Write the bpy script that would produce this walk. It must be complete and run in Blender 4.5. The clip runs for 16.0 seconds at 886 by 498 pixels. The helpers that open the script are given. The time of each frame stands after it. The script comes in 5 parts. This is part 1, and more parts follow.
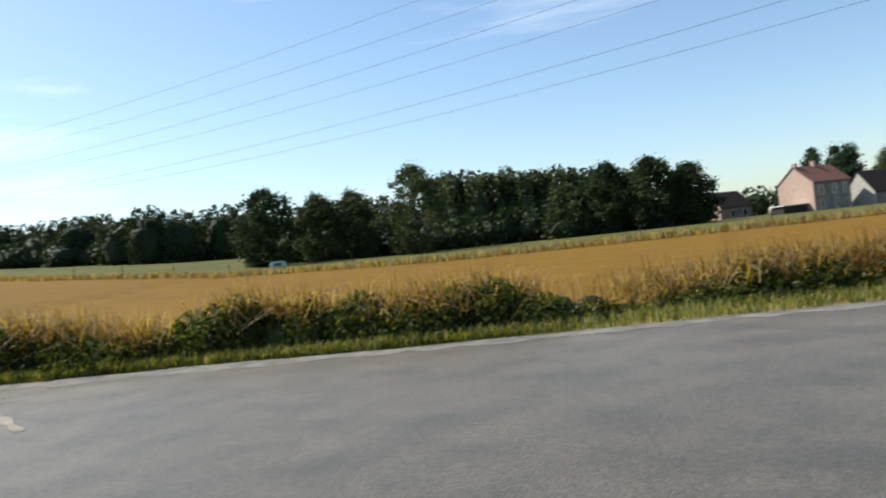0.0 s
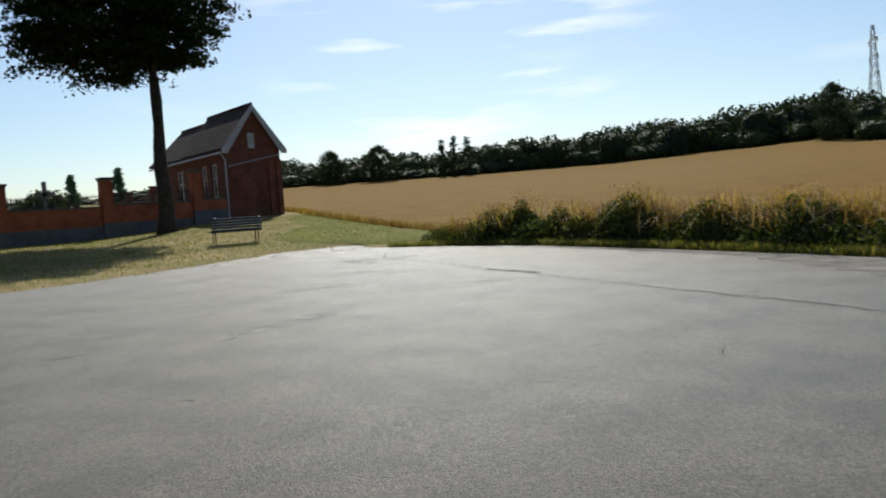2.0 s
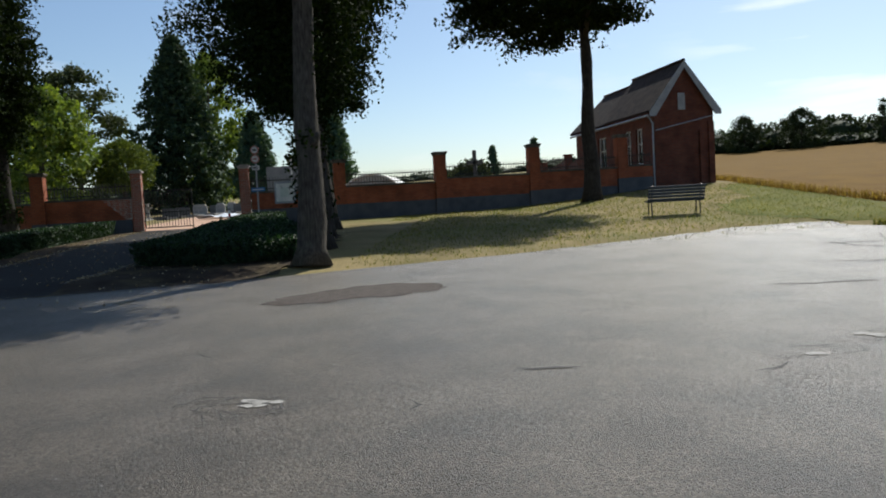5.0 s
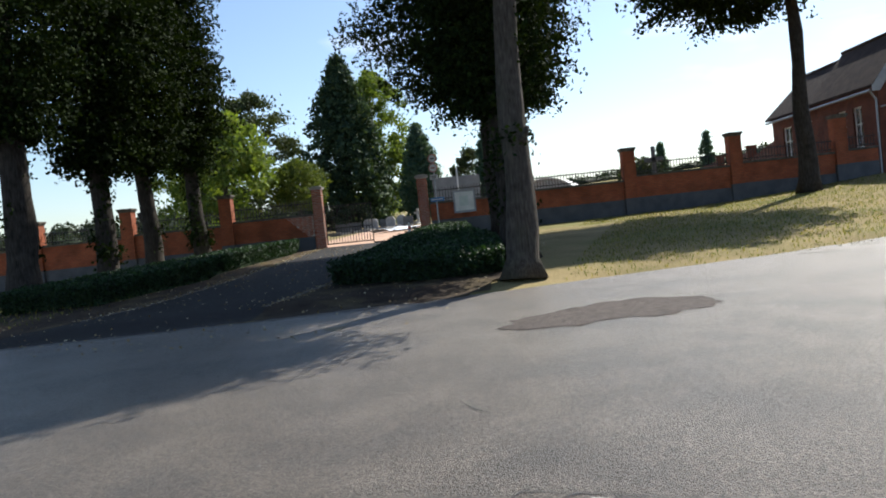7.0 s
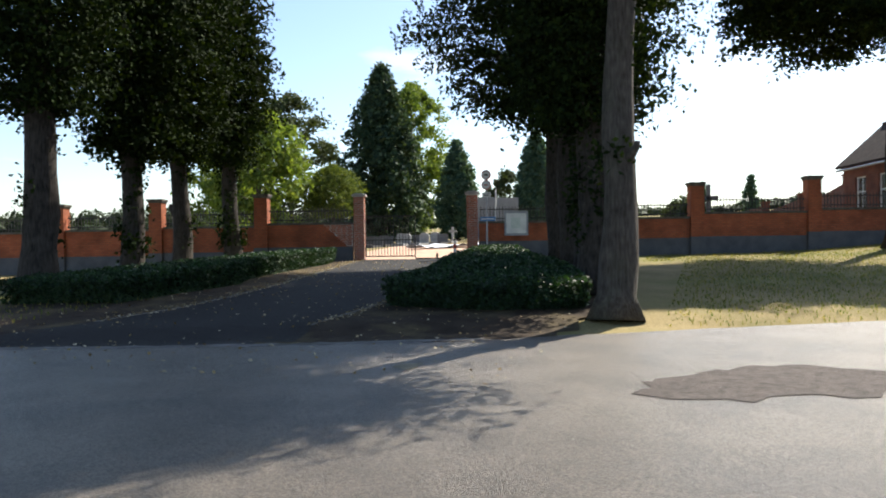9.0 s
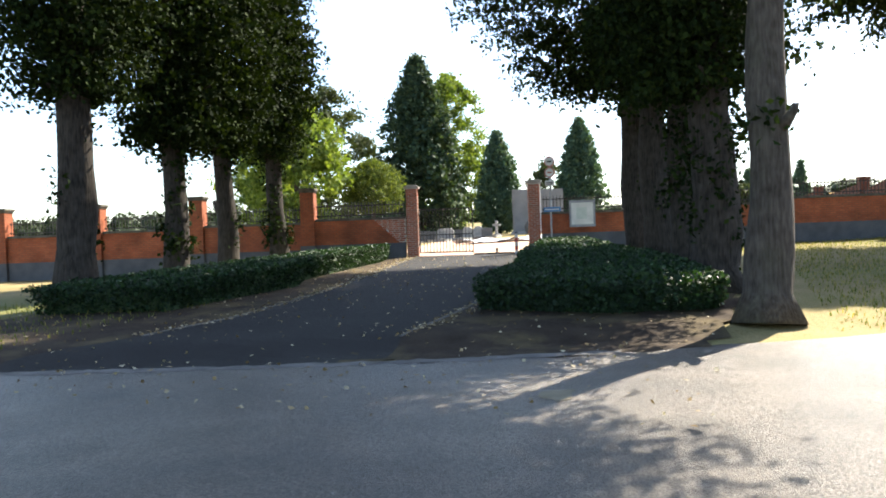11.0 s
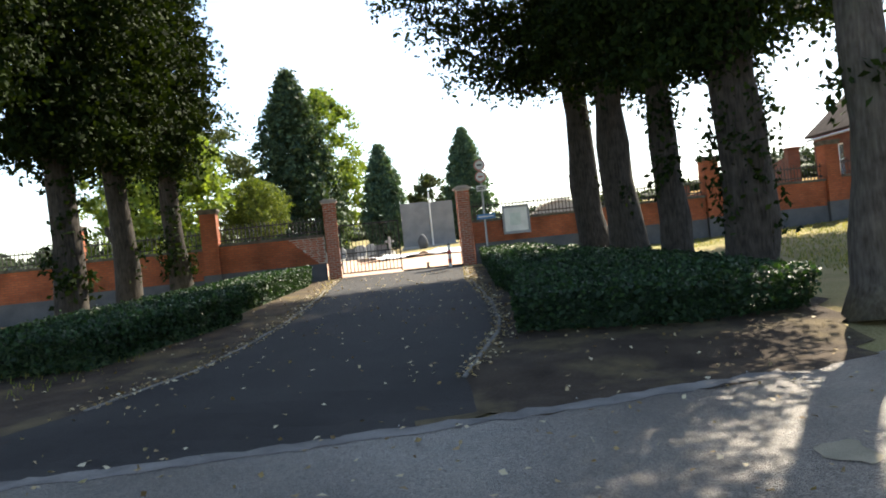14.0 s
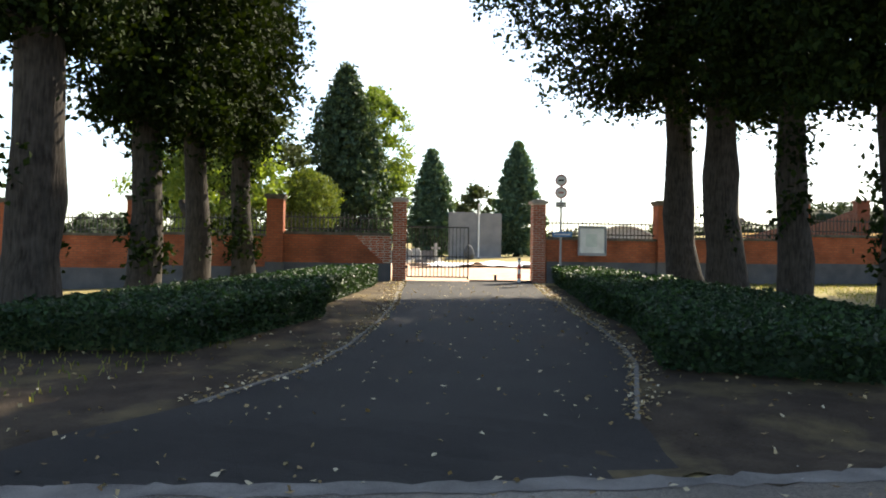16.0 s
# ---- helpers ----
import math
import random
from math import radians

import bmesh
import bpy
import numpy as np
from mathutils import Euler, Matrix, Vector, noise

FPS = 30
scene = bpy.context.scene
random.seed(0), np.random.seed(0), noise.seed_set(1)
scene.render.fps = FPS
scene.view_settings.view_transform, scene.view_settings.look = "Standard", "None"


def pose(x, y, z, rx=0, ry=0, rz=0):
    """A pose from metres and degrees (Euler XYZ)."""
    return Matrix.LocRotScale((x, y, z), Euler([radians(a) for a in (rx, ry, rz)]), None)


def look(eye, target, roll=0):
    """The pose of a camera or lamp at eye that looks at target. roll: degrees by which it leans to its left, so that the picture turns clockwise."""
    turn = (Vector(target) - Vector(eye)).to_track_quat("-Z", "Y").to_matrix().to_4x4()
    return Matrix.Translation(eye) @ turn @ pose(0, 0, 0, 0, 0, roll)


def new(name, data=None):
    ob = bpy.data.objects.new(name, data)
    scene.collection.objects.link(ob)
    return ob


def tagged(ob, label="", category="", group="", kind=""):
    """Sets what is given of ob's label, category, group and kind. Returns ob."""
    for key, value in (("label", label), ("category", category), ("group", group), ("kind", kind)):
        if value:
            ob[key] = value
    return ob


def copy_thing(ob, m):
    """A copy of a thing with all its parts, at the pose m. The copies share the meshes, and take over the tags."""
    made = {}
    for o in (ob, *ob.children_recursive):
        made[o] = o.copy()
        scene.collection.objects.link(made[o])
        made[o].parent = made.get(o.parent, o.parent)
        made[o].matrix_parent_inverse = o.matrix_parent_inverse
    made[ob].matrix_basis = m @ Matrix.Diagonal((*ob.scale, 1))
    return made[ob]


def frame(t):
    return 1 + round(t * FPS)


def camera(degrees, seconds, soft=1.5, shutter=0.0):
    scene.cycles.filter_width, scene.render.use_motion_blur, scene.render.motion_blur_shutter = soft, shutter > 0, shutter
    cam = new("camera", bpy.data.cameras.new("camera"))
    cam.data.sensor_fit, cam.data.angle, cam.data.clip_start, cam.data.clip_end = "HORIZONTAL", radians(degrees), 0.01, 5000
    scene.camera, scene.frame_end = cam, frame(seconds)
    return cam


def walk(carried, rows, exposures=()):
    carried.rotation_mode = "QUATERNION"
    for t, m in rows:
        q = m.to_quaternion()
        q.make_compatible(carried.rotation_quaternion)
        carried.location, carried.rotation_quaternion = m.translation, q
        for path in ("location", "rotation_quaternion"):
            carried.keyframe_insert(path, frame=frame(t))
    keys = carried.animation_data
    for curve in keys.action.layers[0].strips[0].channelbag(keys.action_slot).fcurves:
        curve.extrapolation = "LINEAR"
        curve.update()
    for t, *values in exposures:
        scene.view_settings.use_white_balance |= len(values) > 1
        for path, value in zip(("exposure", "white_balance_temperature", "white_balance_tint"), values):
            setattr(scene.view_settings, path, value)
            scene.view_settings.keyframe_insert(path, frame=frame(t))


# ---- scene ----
cam = camera(60.1, 16.0, soft=1.9, shutter=0.12)
METRES, EYE, TILT, LEAN, TURN = 17.9, 1.5, 0.0, 0.0, 0.0
ROWS = [
    (0.0, 0.0, 0.0, 0.0, 0.04, 0.35, 6.57),
    (0.5, -0.0152, -0.003, -0.0003, 19.88, -1.27, 7.88),
    (1.0, -0.0361, 0.0042, 0.0005, 37.76, -4.11, 7.71),
    (1.5, -0.0618, 0.0082, 0.0027, 55.22, -4.03, 7.93),
    (2.0, -0.0933, 0.0063, 0.0051, 66.39, -2.88, 3.98),
    (2.5, -0.127, 0.0082, 0.0043, 77.71, -2.77, 1.85),
    (3.0, -0.1565, 0.0103, 0.0047, 81.91, -3.14, 0.38),
    (3.5, -0.1864, 0.0016, 0.0064, 82.02, -2.62, 1.37),
    (4.0, -0.2196, -0.0062, 0.0063, 88.13, -2.56, 0.77),
    (6.5, -0.3528, -0.1082, 0.0096, 103.32, -2.85, 6.63),
    (7.0, -0.3808, -0.1302, 0.0087, 107.15, -1.81, 5.96),
    (7.5, -0.4051, -0.1534, 0.008, 104.2, -1.32, 6.76),
    (8.0, -0.4329, -0.1756, 0.01, 105.71, -1.5, 3.69),
    (8.5, -0.4575, -0.1993, 0.0112, 105.22, -0.78, 1.87),
    (9.0, -0.4849, -0.2237, 0.0115, 108.76, -0.22, 0.72),
    (9.5, -0.5069, -0.2461, 0.0101, 111.61, -0.29, 1.1),
    (12.0, -0.6207, -0.3826, 0.0114, 109.14, -0.81, 3.49),
    (12.5, -0.6369, -0.411, 0.0107, 106.47, -0.97, 2.87),
    (13.0, -0.6566, -0.4375, 0.0126, 102.99, -0.77, 0.77),
    (13.5, -0.6683, -0.4641, 0.0127, 99.66, 0.21, 1.41),
    (14.0, -0.6833, -0.4887, 0.0123, 100.67, 0.2, 5.89),
    (14.5, -0.696, -0.5122, 0.013, 101.2, 0.45, 4.06),
    (15.0, -0.7049, -0.5336, 0.0134, 99.38, 1.18, 1.94),
    (15.5, -0.7176, -0.5553, 0.0128, 101.93, 1.65, 0.86),
    (16.0, -0.7264, -0.5755, 0.0142, 102.66, 1.1, -0.91),
]
walk(cam, [(t, pose(0, 0, EYE, TILT, LEAN, TURN) @ pose(METRES * x, METRES * y, METRES * z, 90 + pitch, roll, yaw)) for t, x, y, z, yaw, pitch, roll in ROWS],
     exposures=[(0.0, 0.84, 6500, 6), (0.5, 0.86, 6900, 6), (1.0, 0.86, 6900, 6), (1.5, 0.58, 6700, 6), (2.0, 0.18, 6450, 6), (3.0, 0.04, 6350, 6), (4.2, 0.06, 6350, 6), (6.5, 0.66, 6350, 10), (7.5, 0.92, 6450, 10), (8.5, 1.12, 6600, 10), (9.5, 1.40, 6800, 10), (12.0, 2.28, 7000, 10), (13.0, 2.12, 7100, 10), (14.0, 1.94, 7300, 10), (16.0, 1.82, 7700, 10)])

# ---- daylight ----
SUN_YAW, SUN_UP = 66.0, 45.0
world = bpy.data.worlds.new("sky")
scene.world = world
world.use_nodes = True
wn = world.node_tree.nodes
wl = world.node_tree.links
sky = wn.new("ShaderNodeTexSky")
sky.sky_type = "NISHITA"
sky.sun_disc = False
sky.sun_elevation = radians(SUN_UP)
sky.sun_rotation = radians(-SUN_YAW)
sky.air_density, sky.dust_density, sky.ozone_density = 1.0, 0.75, 2.8
background = wn["Background"]
background.inputs["Strength"].default_value = 0.100
# thin high cloud, streaked
w_co = wn.new("ShaderNodeTexCoord")
w_map = wn.new("ShaderNodeMapping")
w_map.inputs["Rotation"].default_value = (0.0, 0.0, radians(35))
w_map.inputs["Scale"].default_value = (1.6, 5.0, 16.0)
w_noise = wn.new("ShaderNodeTexNoise")
w_noise.inputs["Scale"].default_value = 1.1
w_noise.inputs["Detail"].default_value = 7.0
w_ramp = wn.new("ShaderNodeValToRGB")
w_ramp.color_ramp.elements[0].position = 0.60
w_ramp.color_ramp.elements[0].color = (0, 0, 0, 1)
w_ramp.color_ramp.elements[1].position = 0.88
w_ramp.color_ramp.elements[1].color = (0.5, 0.5, 0.5, 1)
w_mix = wn.new("ShaderNodeMix")
w_mix.data_type = "RGBA"
w_mix.inputs["B"].default_value = (9.0, 9.0, 9.0, 1)
wl.new(w_co.outputs["Generated"], w_map.inputs["Vector"])
wl.new(w_map.outputs["Vector"], w_noise.inputs["Vector"])
wl.new(w_noise.outputs["Fac"], w_ramp.inputs["Fac"])
wl.new(w_ramp.outputs["Color"], w_mix.inputs["Factor"])
wl.new(sky.outputs["Color"], w_mix.inputs["A"])
# one wisp of cirrus above the field
c_map = wn.new("ShaderNodeMapping")
c_map.inputs["Rotation"].default_value = (0.0, radians(6), 0.0)
c_map.inputs["Scale"].default_value = (4.0, 4.0, 26.0)
c_noise = wn.new("ShaderNodeTexNoise")
c_noise.inputs["Scale"].default_value, c_noise.inputs["Detail"].default_value = 1.0, 8.0
c_dot = wn.new("ShaderNodeVectorMath")
c_dot.operation = "DOT_PRODUCT"
c_dot.inputs[1].default_value = (-0.865, 0.415, 0.282)
c_near = wn.new("ShaderNodeMapRange")
c_near.interpolation_type = "SMOOTHSTEP"
c_near.inputs["From Min"].default_value, c_near.inputs["From Max"].default_value = 0.955, 0.997
c_band = wn.new("ShaderNodeMapRange")
c_band.inputs["From Min"].default_value, c_band.inputs["From Max"].default_value = 0.50, 0.72
c_mul = wn.new("ShaderNodeMath")
c_mul.operation = "MULTIPLY"
c_mix = wn.new("ShaderNodeMix")
c_mix.data_type = "RGBA"
c_mix.inputs["B"].default_value = (11.0, 11.0, 11.0, 1)
wl.new(w_co.outputs["Generated"], c_map.inputs["Vector"])
wl.new(c_map.outputs["Vector"], c_noise.inputs["Vector"])
wl.new(w_co.outputs["Generated"], c_dot.inputs[0])
wl.new(c_dot.outputs["Value"], c_near.inputs["Value"])
wl.new(c_noise.outputs["Fac"], c_band.inputs["Value"])
wl.new(c_near.outputs["Result"], c_mul.inputs[0])
wl.new(c_band.outputs["Result"], c_mul.inputs[1])
wl.new(c_mul.outputs["Value"], c_mix.inputs["Factor"])
wl.new(w_mix.outputs["Result"], c_mix.inputs["A"])
wl.new(c_mix.outputs["Result"], background.inputs["Color"])

sun = new("sun", bpy.data.lights.new("sun", "SUN"))
sun.data.energy = 4.9
sun.data.angle = radians(0.55)
sun.data.color = (1.0, 0.95, 0.86)
sun_way = Vector((-math.sin(radians(SUN_YAW)) * math.cos(radians(SUN_UP)), math.cos(radians(SUN_YAW)) * math.cos(radians(SUN_UP)), math.sin(radians(SUN_UP))))
sun.matrix_world = look(sun_way * 100, (0, 0, 0))


# ---- materials ----
def shade(name, low, high, scale=3.0, rough=0.8, bump=0.3, grain=60.0, metal=0.0, spec=0.4, stain=None, stain_scale=0.5, stain_amount=0.5, island=0.0, grain_mix=0.35, coarse=0.5, stretch=1.0, band=0.16):
    """A surface with colour that wanders at two scales, optional stains, and fine relief."""
    m = bpy.data.materials.new(name)
    m.use_nodes = True
    n, l = m.node_tree.nodes, m.node_tree.links
    bsdf = n["Principled BSDF"]
    co = n.new("ShaderNodeTexCoord")
    big = n.new("ShaderNodeTexNoise")
    big.inputs["Scale"].default_value, big.inputs["Detail"].default_value = scale, 6.0
    fine = n.new("ShaderNodeTexNoise")
    fine.inputs["Scale"].default_value, fine.inputs["Detail"].default_value = grain, 6.0
    fine.inputs["Roughness"].default_value = coarse
    squeeze = n.new("ShaderNodeMapping")
    squeeze.inputs["Scale"].default_value = (1.0, 1.0, stretch)
    l.new(co.outputs["Object"], squeeze.inputs["Vector"])
    l.new(co.outputs["Object"], big.inputs["Vector"])
    l.new(squeeze.outputs["Vector"], fine.inputs["Vector"])
    blend = n.new("ShaderNodeMix")
    blend.inputs["Factor"].default_value = grain_mix
    l.new(big.outputs["Fac"], blend.inputs["A"])
    l.new(fine.outputs["Fac"], blend.inputs["B"])
    spread = n.new("ShaderNodeMapRange")
    spread.inputs["From Min"].default_value, spread.inputs["From Max"].default_value = 0.5 - band, 0.5 + band
    l.new(blend.outputs["Result"], spread.inputs["Value"])
    mix = n.new("ShaderNodeMix")
    mix.data_type = "RGBA"
    mix.inputs["A"].default_value, mix.inputs["B"].default_value = (*low, 1), (*high, 1)
    l.new(spread.outputs["Result"], mix.inputs["Factor"])
    colour = mix.outputs["Result"]
    if stain:
        sn = n.new("ShaderNodeTexNoise")
        sn.inputs["Scale"].default_value, sn.inputs["Detail"].default_value = stain_scale, 8.0
        sn.inputs["Roughness"].default_value = 0.65
        l.new(co.outputs["Object"], sn.inputs["Vector"])
        sr = n.new("ShaderNodeMapRange")
        sr.inputs["From Min"].default_value, sr.inputs["From Max"].default_value = 0.48, 0.66
        sr.inputs["To Max"].default_value = stain_amount
        l.new(sn.outputs["Fac"], sr.inputs["Value"])
        sm = n.new("ShaderNodeMix")
        sm.data_type = "RGBA"
        sm.inputs["B"].default_value = (*stain, 1)
        l.new(sr.outputs["Result"], sm.inputs["Factor"])
        l.new(colour, sm.inputs["A"])
        colour = sm.outputs["Result"]
    if island:
        info = n.new("ShaderNodeObjectInfo")
        hue = n.new("ShaderNodeHueSaturation")
        vr = n.new("ShaderNodeMapRange")
        vr.inputs["To Min"].default_value, vr.inputs["To Max"].default_value = 1.0 - island, 1.0 + island
        l.new(info.outputs["Random"], vr.inputs["Value"])
        l.new(vr.outputs["Result"], hue.inputs["Value"])
        l.new(colour, hue.inputs["Color"])
        colour = hue.outputs["Color"]
    l.new(colour, bsdf.inputs["Base Color"])
    bp = n.new("ShaderNodeBump")
    bp.inputs["Strength"].default_value = bump
    bp.inputs["Distance"].default_value = 0.02
    l.new(fine.outputs["Fac"], bp.inputs["Height"])
    l.new(bp.outputs["Normal"], bsdf.inputs["Normal"])
    bsdf.inputs["Roughness"].default_value = rough
    bsdf.inputs["Metallic"].default_value = metal
    bsdf.inputs["Specular IOR Level"].default_value = spec
    return m


def leafy(name, dark, mid, light, through_light=0.35, rough=0.7, spec=0.15):
    """Leaves: each its own tint, some of the light passing through."""
    m = bpy.data.materials.new(name)
    m.use_nodes = True
    n, l = m.node_tree.nodes, m.node_tree.links
    bsdf, out = n["Principled BSDF"], n["Material Output"]
    geo = n.new("ShaderNodeNewGeometry")
    ramp = n.new("ShaderNodeValToRGB")
    ramp.color_ramp.elements[0].color = (*dark, 1)
    ramp.color_ramp.elements[1].color = (*light, 1)
    ramp.color_ramp.elements.new(0.55).color = (*mid, 1)
    l.new(geo.outputs["Random Per Island"], ramp.inputs["Fac"])
    l.new(ramp.outputs["Color"], bsdf.inputs["Base Color"])
    bsdf.inputs["Roughness"].default_value = rough
    bsdf.inputs["Specular IOR Level"].default_value = spec
    tr = n.new("ShaderNodeBsdfTranslucent")
    warm = n.new("ShaderNodeMix")
    warm.data_type, warm.blend_type = "RGBA", "MULTIPLY"
    warm.inputs["Factor"].default_value = 1.0
    warm.inputs["B"].default_value = (2.1, 2.0, 0.6, 1)
    l.new(ramp.outputs["Color"], warm.inputs["A"])
    l.new(warm.outputs["Result"], tr.inputs["Color"])
    ms = n.new("ShaderNodeMixShader")
    ms.inputs["Fac"].default_value = through_light
    l.new(bsdf.outputs["BSDF"], ms.inputs[1])
    l.new(tr.outputs["BSDF"], ms.inputs[2])
    l.new(ms.outputs["Shader"], out.inputs["Surface"])
    return m


def brickwork(name, one, two, mortar, wide=0.22, high=0.075, joint=0.012, along="y"):
    """Coursed brick at true size, on faces that run along x or y; relief at the joints."""
    m = bpy.data.materials.new(name)
    m.use_nodes = True
    n, l = m.node_tree.nodes, m.node_tree.links
    bsdf = n["Principled BSDF"]
    co = n.new("ShaderNodeTexCoord")
    sep = n.new("ShaderNodeSeparateXYZ")
    com = n.new("ShaderNodeCombineXYZ")
    add = n.new("ShaderNodeMath")
    add.operation = "ADD"
    l.new(co.outputs["Object"], sep.inputs["Vector"])
    l.new(sep.outputs["X"], add.inputs[0])
    l.new(sep.outputs["Y"], add.inputs[1])
    l.new(add.outputs["Value"], com.inputs["X"])
    l.new(sep.outputs["Z"], com.inputs["Y"])
    br = n.new("ShaderNodeTexBrick")
    br.inputs["Scale"].default_value = 1.0
    br.inputs["Brick Width"].default_value, br.inputs["Row Height"].default_value = wide, high
    br.inputs["Mortar Size"].default_value = joint
    br.inputs["Mortar Smooth"].default_value = 0.3
    br.inputs["Color1"].default_value, br.inputs["Color2"].default_value, br.inputs["Mortar"].default_value = (*one, 1), (*two, 1), (*mortar, 1)
    l.new(com.outputs["Vector"], br.inputs["Vector"])
    st = n.new("ShaderNodeTexNoise")
    st.inputs["Scale"].default_value, st.inputs["Detail"].default_value = 1.3, 8.0
    l.new(co.outputs["Object"], st.inputs["Vector"])
    vr = n.new("ShaderNodeMapRange")
    vr.inputs["From Min"].default_value, vr.inputs["From Max"].default_value = 0.3, 0.7
    vr.inputs["To Min"].default_value, vr.inputs["To Max"].default_value = 0.6, 1.25
    l.new(st.outputs["Fac"], vr.inputs["Value"])
    hue = n.new("ShaderNodeHueSaturation")
    l.new(vr.outputs["Result"], hue.inputs["Value"])
    l.new(br.outputs["Color"], hue.inputs["Color"])
    l.new(hue.outputs["Color"], bsdf.inputs["Base Color"])
    bp = n.new("ShaderNodeBump")
    bp.inputs["Strength"].default_value = 0.5
    bp.inputs["Distance"].default_value = 0.01
    bp.invert = True
    l.new(br.outputs["Fac"], bp.inputs["Height"])
    l.new(bp.outputs["Normal"], bsdf.inputs["Normal"])
    bsdf.inputs["Roughness"].default_value = 0.85
    bsdf.inputs["Specular IOR Level"].default_value = 0.25
    return m


def aggregate(name, base, size, amount):
    """Adds the single stones of the surfacing to a material: light and dark grains in low relief."""
    n, l = base.node_tree.nodes, base.node_tree.links
    bsdf = n["Principled BSDF"]
    co = n.new("ShaderNodeTexCoord")
    cells = n.new("ShaderNodeTexVoronoi")
    cells.inputs["Scale"].default_value = size
    l.new(co.outputs["Object"], cells.inputs["Vector"])
    grey = n.new("ShaderNodeSeparateColor")
    l.new(cells.outputs["Color"], grey.inputs["Color"])
    span = n.new("ShaderNodeMapRange")
    span.inputs["To Min"].default_value, span.inputs["To Max"].default_value = 1.0 - amount, 1.0 + amount
    l.new(grey.outputs["Red"], span.inputs["Value"])
    hue = n.new("ShaderNodeHueSaturation")
    l.new(bsdf.inputs["Base Color"].links[0].from_socket, hue.inputs["Color"])
    l.new(span.outputs["Result"], hue.inputs["Value"])
    l.new(hue.outputs["Color"], bsdf.inputs["Base Color"])
    bump = n.new("ShaderNodeBump")
    bump.invert = True
    bump.inputs["Strength"].default_value, bump.inputs["Distance"].default_value = 0.75, 0.012
    l.new(cells.outputs["Distance"], bump.inputs["Height"])
    l.new(bsdf.inputs["Normal"].links[0].from_socket, bump.inputs["Normal"])
    l.new(bump.outputs["Normal"], bsdf.inputs["Normal"])
    base.name = name
    return base


ASPHALT = shade("old_asphalt", (0.060, 0.050, 0.039), (0.212, 0.180, 0.144), 1.3, 0.44, 1.0, 75, spec=0.46, stain=(0.060, 0.056, 0.052), stain_scale=0.7, stain_amount=0.5, grain_mix=0.80, coarse=0.85, band=0.10)
ASPHALT = aggregate("old_asphalt", ASPHALT, 72.0, 0.5)
# darker asphalt than the road, lowered further to hold the limes' shade
DRIVE = shade("dark_shaded_asphalt", (0.012, 0.0112, 0.0105), (0.031, 0.0285, 0.026), 1.2, 0.85, 0.6, 90, spec=0.2, grain_mix=0.5)
PATCH = shade("coarse_patch", (0.032, 0.026, 0.022), (0.125, 0.100, 0.085), 9.0, 0.85, 1.0, 45, spec=0.25, grain_mix=0.7, coarse=0.8, band=0.12)
SANDY = shade("sandy_dust", (0.15, 0.135, 0.11), (0.27, 0.24, 0.19), 2.5, 0.9, 0.5, 80, spec=0.2)
EDGE_GREY = shade("dusty_asphalt", (0.075, 0.070, 0.064), (0.20, 0.188, 0.17), 2.5, 0.9, 0.5, 70, spec=0.2)
CRACK = shade("crack_filling", (0.035, 0.033, 0.032), (0.075, 0.07, 0.066), 6, 0.8, 0.5, 60)
LAWN = shade("dry_lawn", (0.125, 0.103, 0.042), (0.31, 0.24, 0.12), 0.55, 0.95, 0.9, 28, spec=0.1, stain=(0.10, 0.13, 0.03), stain_scale=0.12, stain_amount=0.6, grain_mix=0.45)
GREENLAWN = shade("greener_lawn", (0.070, 0.082, 0.012), (0.150, 0.148, 0.032), 0.6, 0.95, 0.8, 24, spec=0.1, stain=(0.20, 0.17, 0.07), stain_scale=0.5, stain_amount=0.35)
MEADOW = shade("green_meadow", (0.046, 0.054, 0.012), (0.108, 0.098, 0.030), 0.15, 0.95, 0.8, 18, spec=0.1)
STUBBLE = shade("wheat_stubble", (0.094, 0.047, 0.004), (0.172, 0.096, 0.011), 0.5, 0.95, 0.9, 14, spec=0.1, stain=(0.148, 0.080, 0.008), stain_scale=0.08, stain_amount=0.6, grain_mix=0.5)
SOIL = shade("bare_soil", (0.026, 0.019, 0.014), (0.066, 0.050, 0.035), 2.2, 0.95, 0.9, 40, spec=0.1, stain=(0.16, 0.125, 0.06), stain_scale=0.9, stain_amount=0.6)
REDGRIT = shade("red_grit_path", (0.40, 0.25, 0.17), (0.55, 0.38, 0.28), 1.4, 0.95, 0.6, 60, spec=0.15)
CONCRETE = shade("pale_concrete", (0.26, 0.25, 0.23), (0.42, 0.40, 0.37), 3, 0.85, 0.4, 60, spec=0.25)
CEMENT = shade("grey_cement_plinth", (0.065, 0.068, 0.076), (0.13, 0.13, 0.136), 1.6, 0.9, 0.4, 50, spec=0.2)
COPING = shade("mossy_dark_coping", (0.055, 0.05, 0.042), (0.15, 0.135, 0.11), 4, 0.9, 0.5, 60, spec=0.2)
WALLBRICK = brickwork("orange_brick", (0.29, 0.072, 0.030), (0.36, 0.105, 0.045), (0.19, 0.078, 0.046))
CHAPELBRICK = brickwork("dark_red_brick", (0.125, 0.033, 0.020), (0.165, 0.050, 0.028), (0.10, 0.062, 0.048))
POSTBRICK = shade("brick_face", (0.27, 0.070, 0.038), (0.40, 0.115, 0.058), 12, 0.85, 0.5, 90, spec=0.25, island=0.28)
MORTAR = shade("pale_mortar", (0.38, 0.34, 0.29), (0.52, 0.48, 0.42), 8, 0.9, 0.4, 80, spec=0.2)
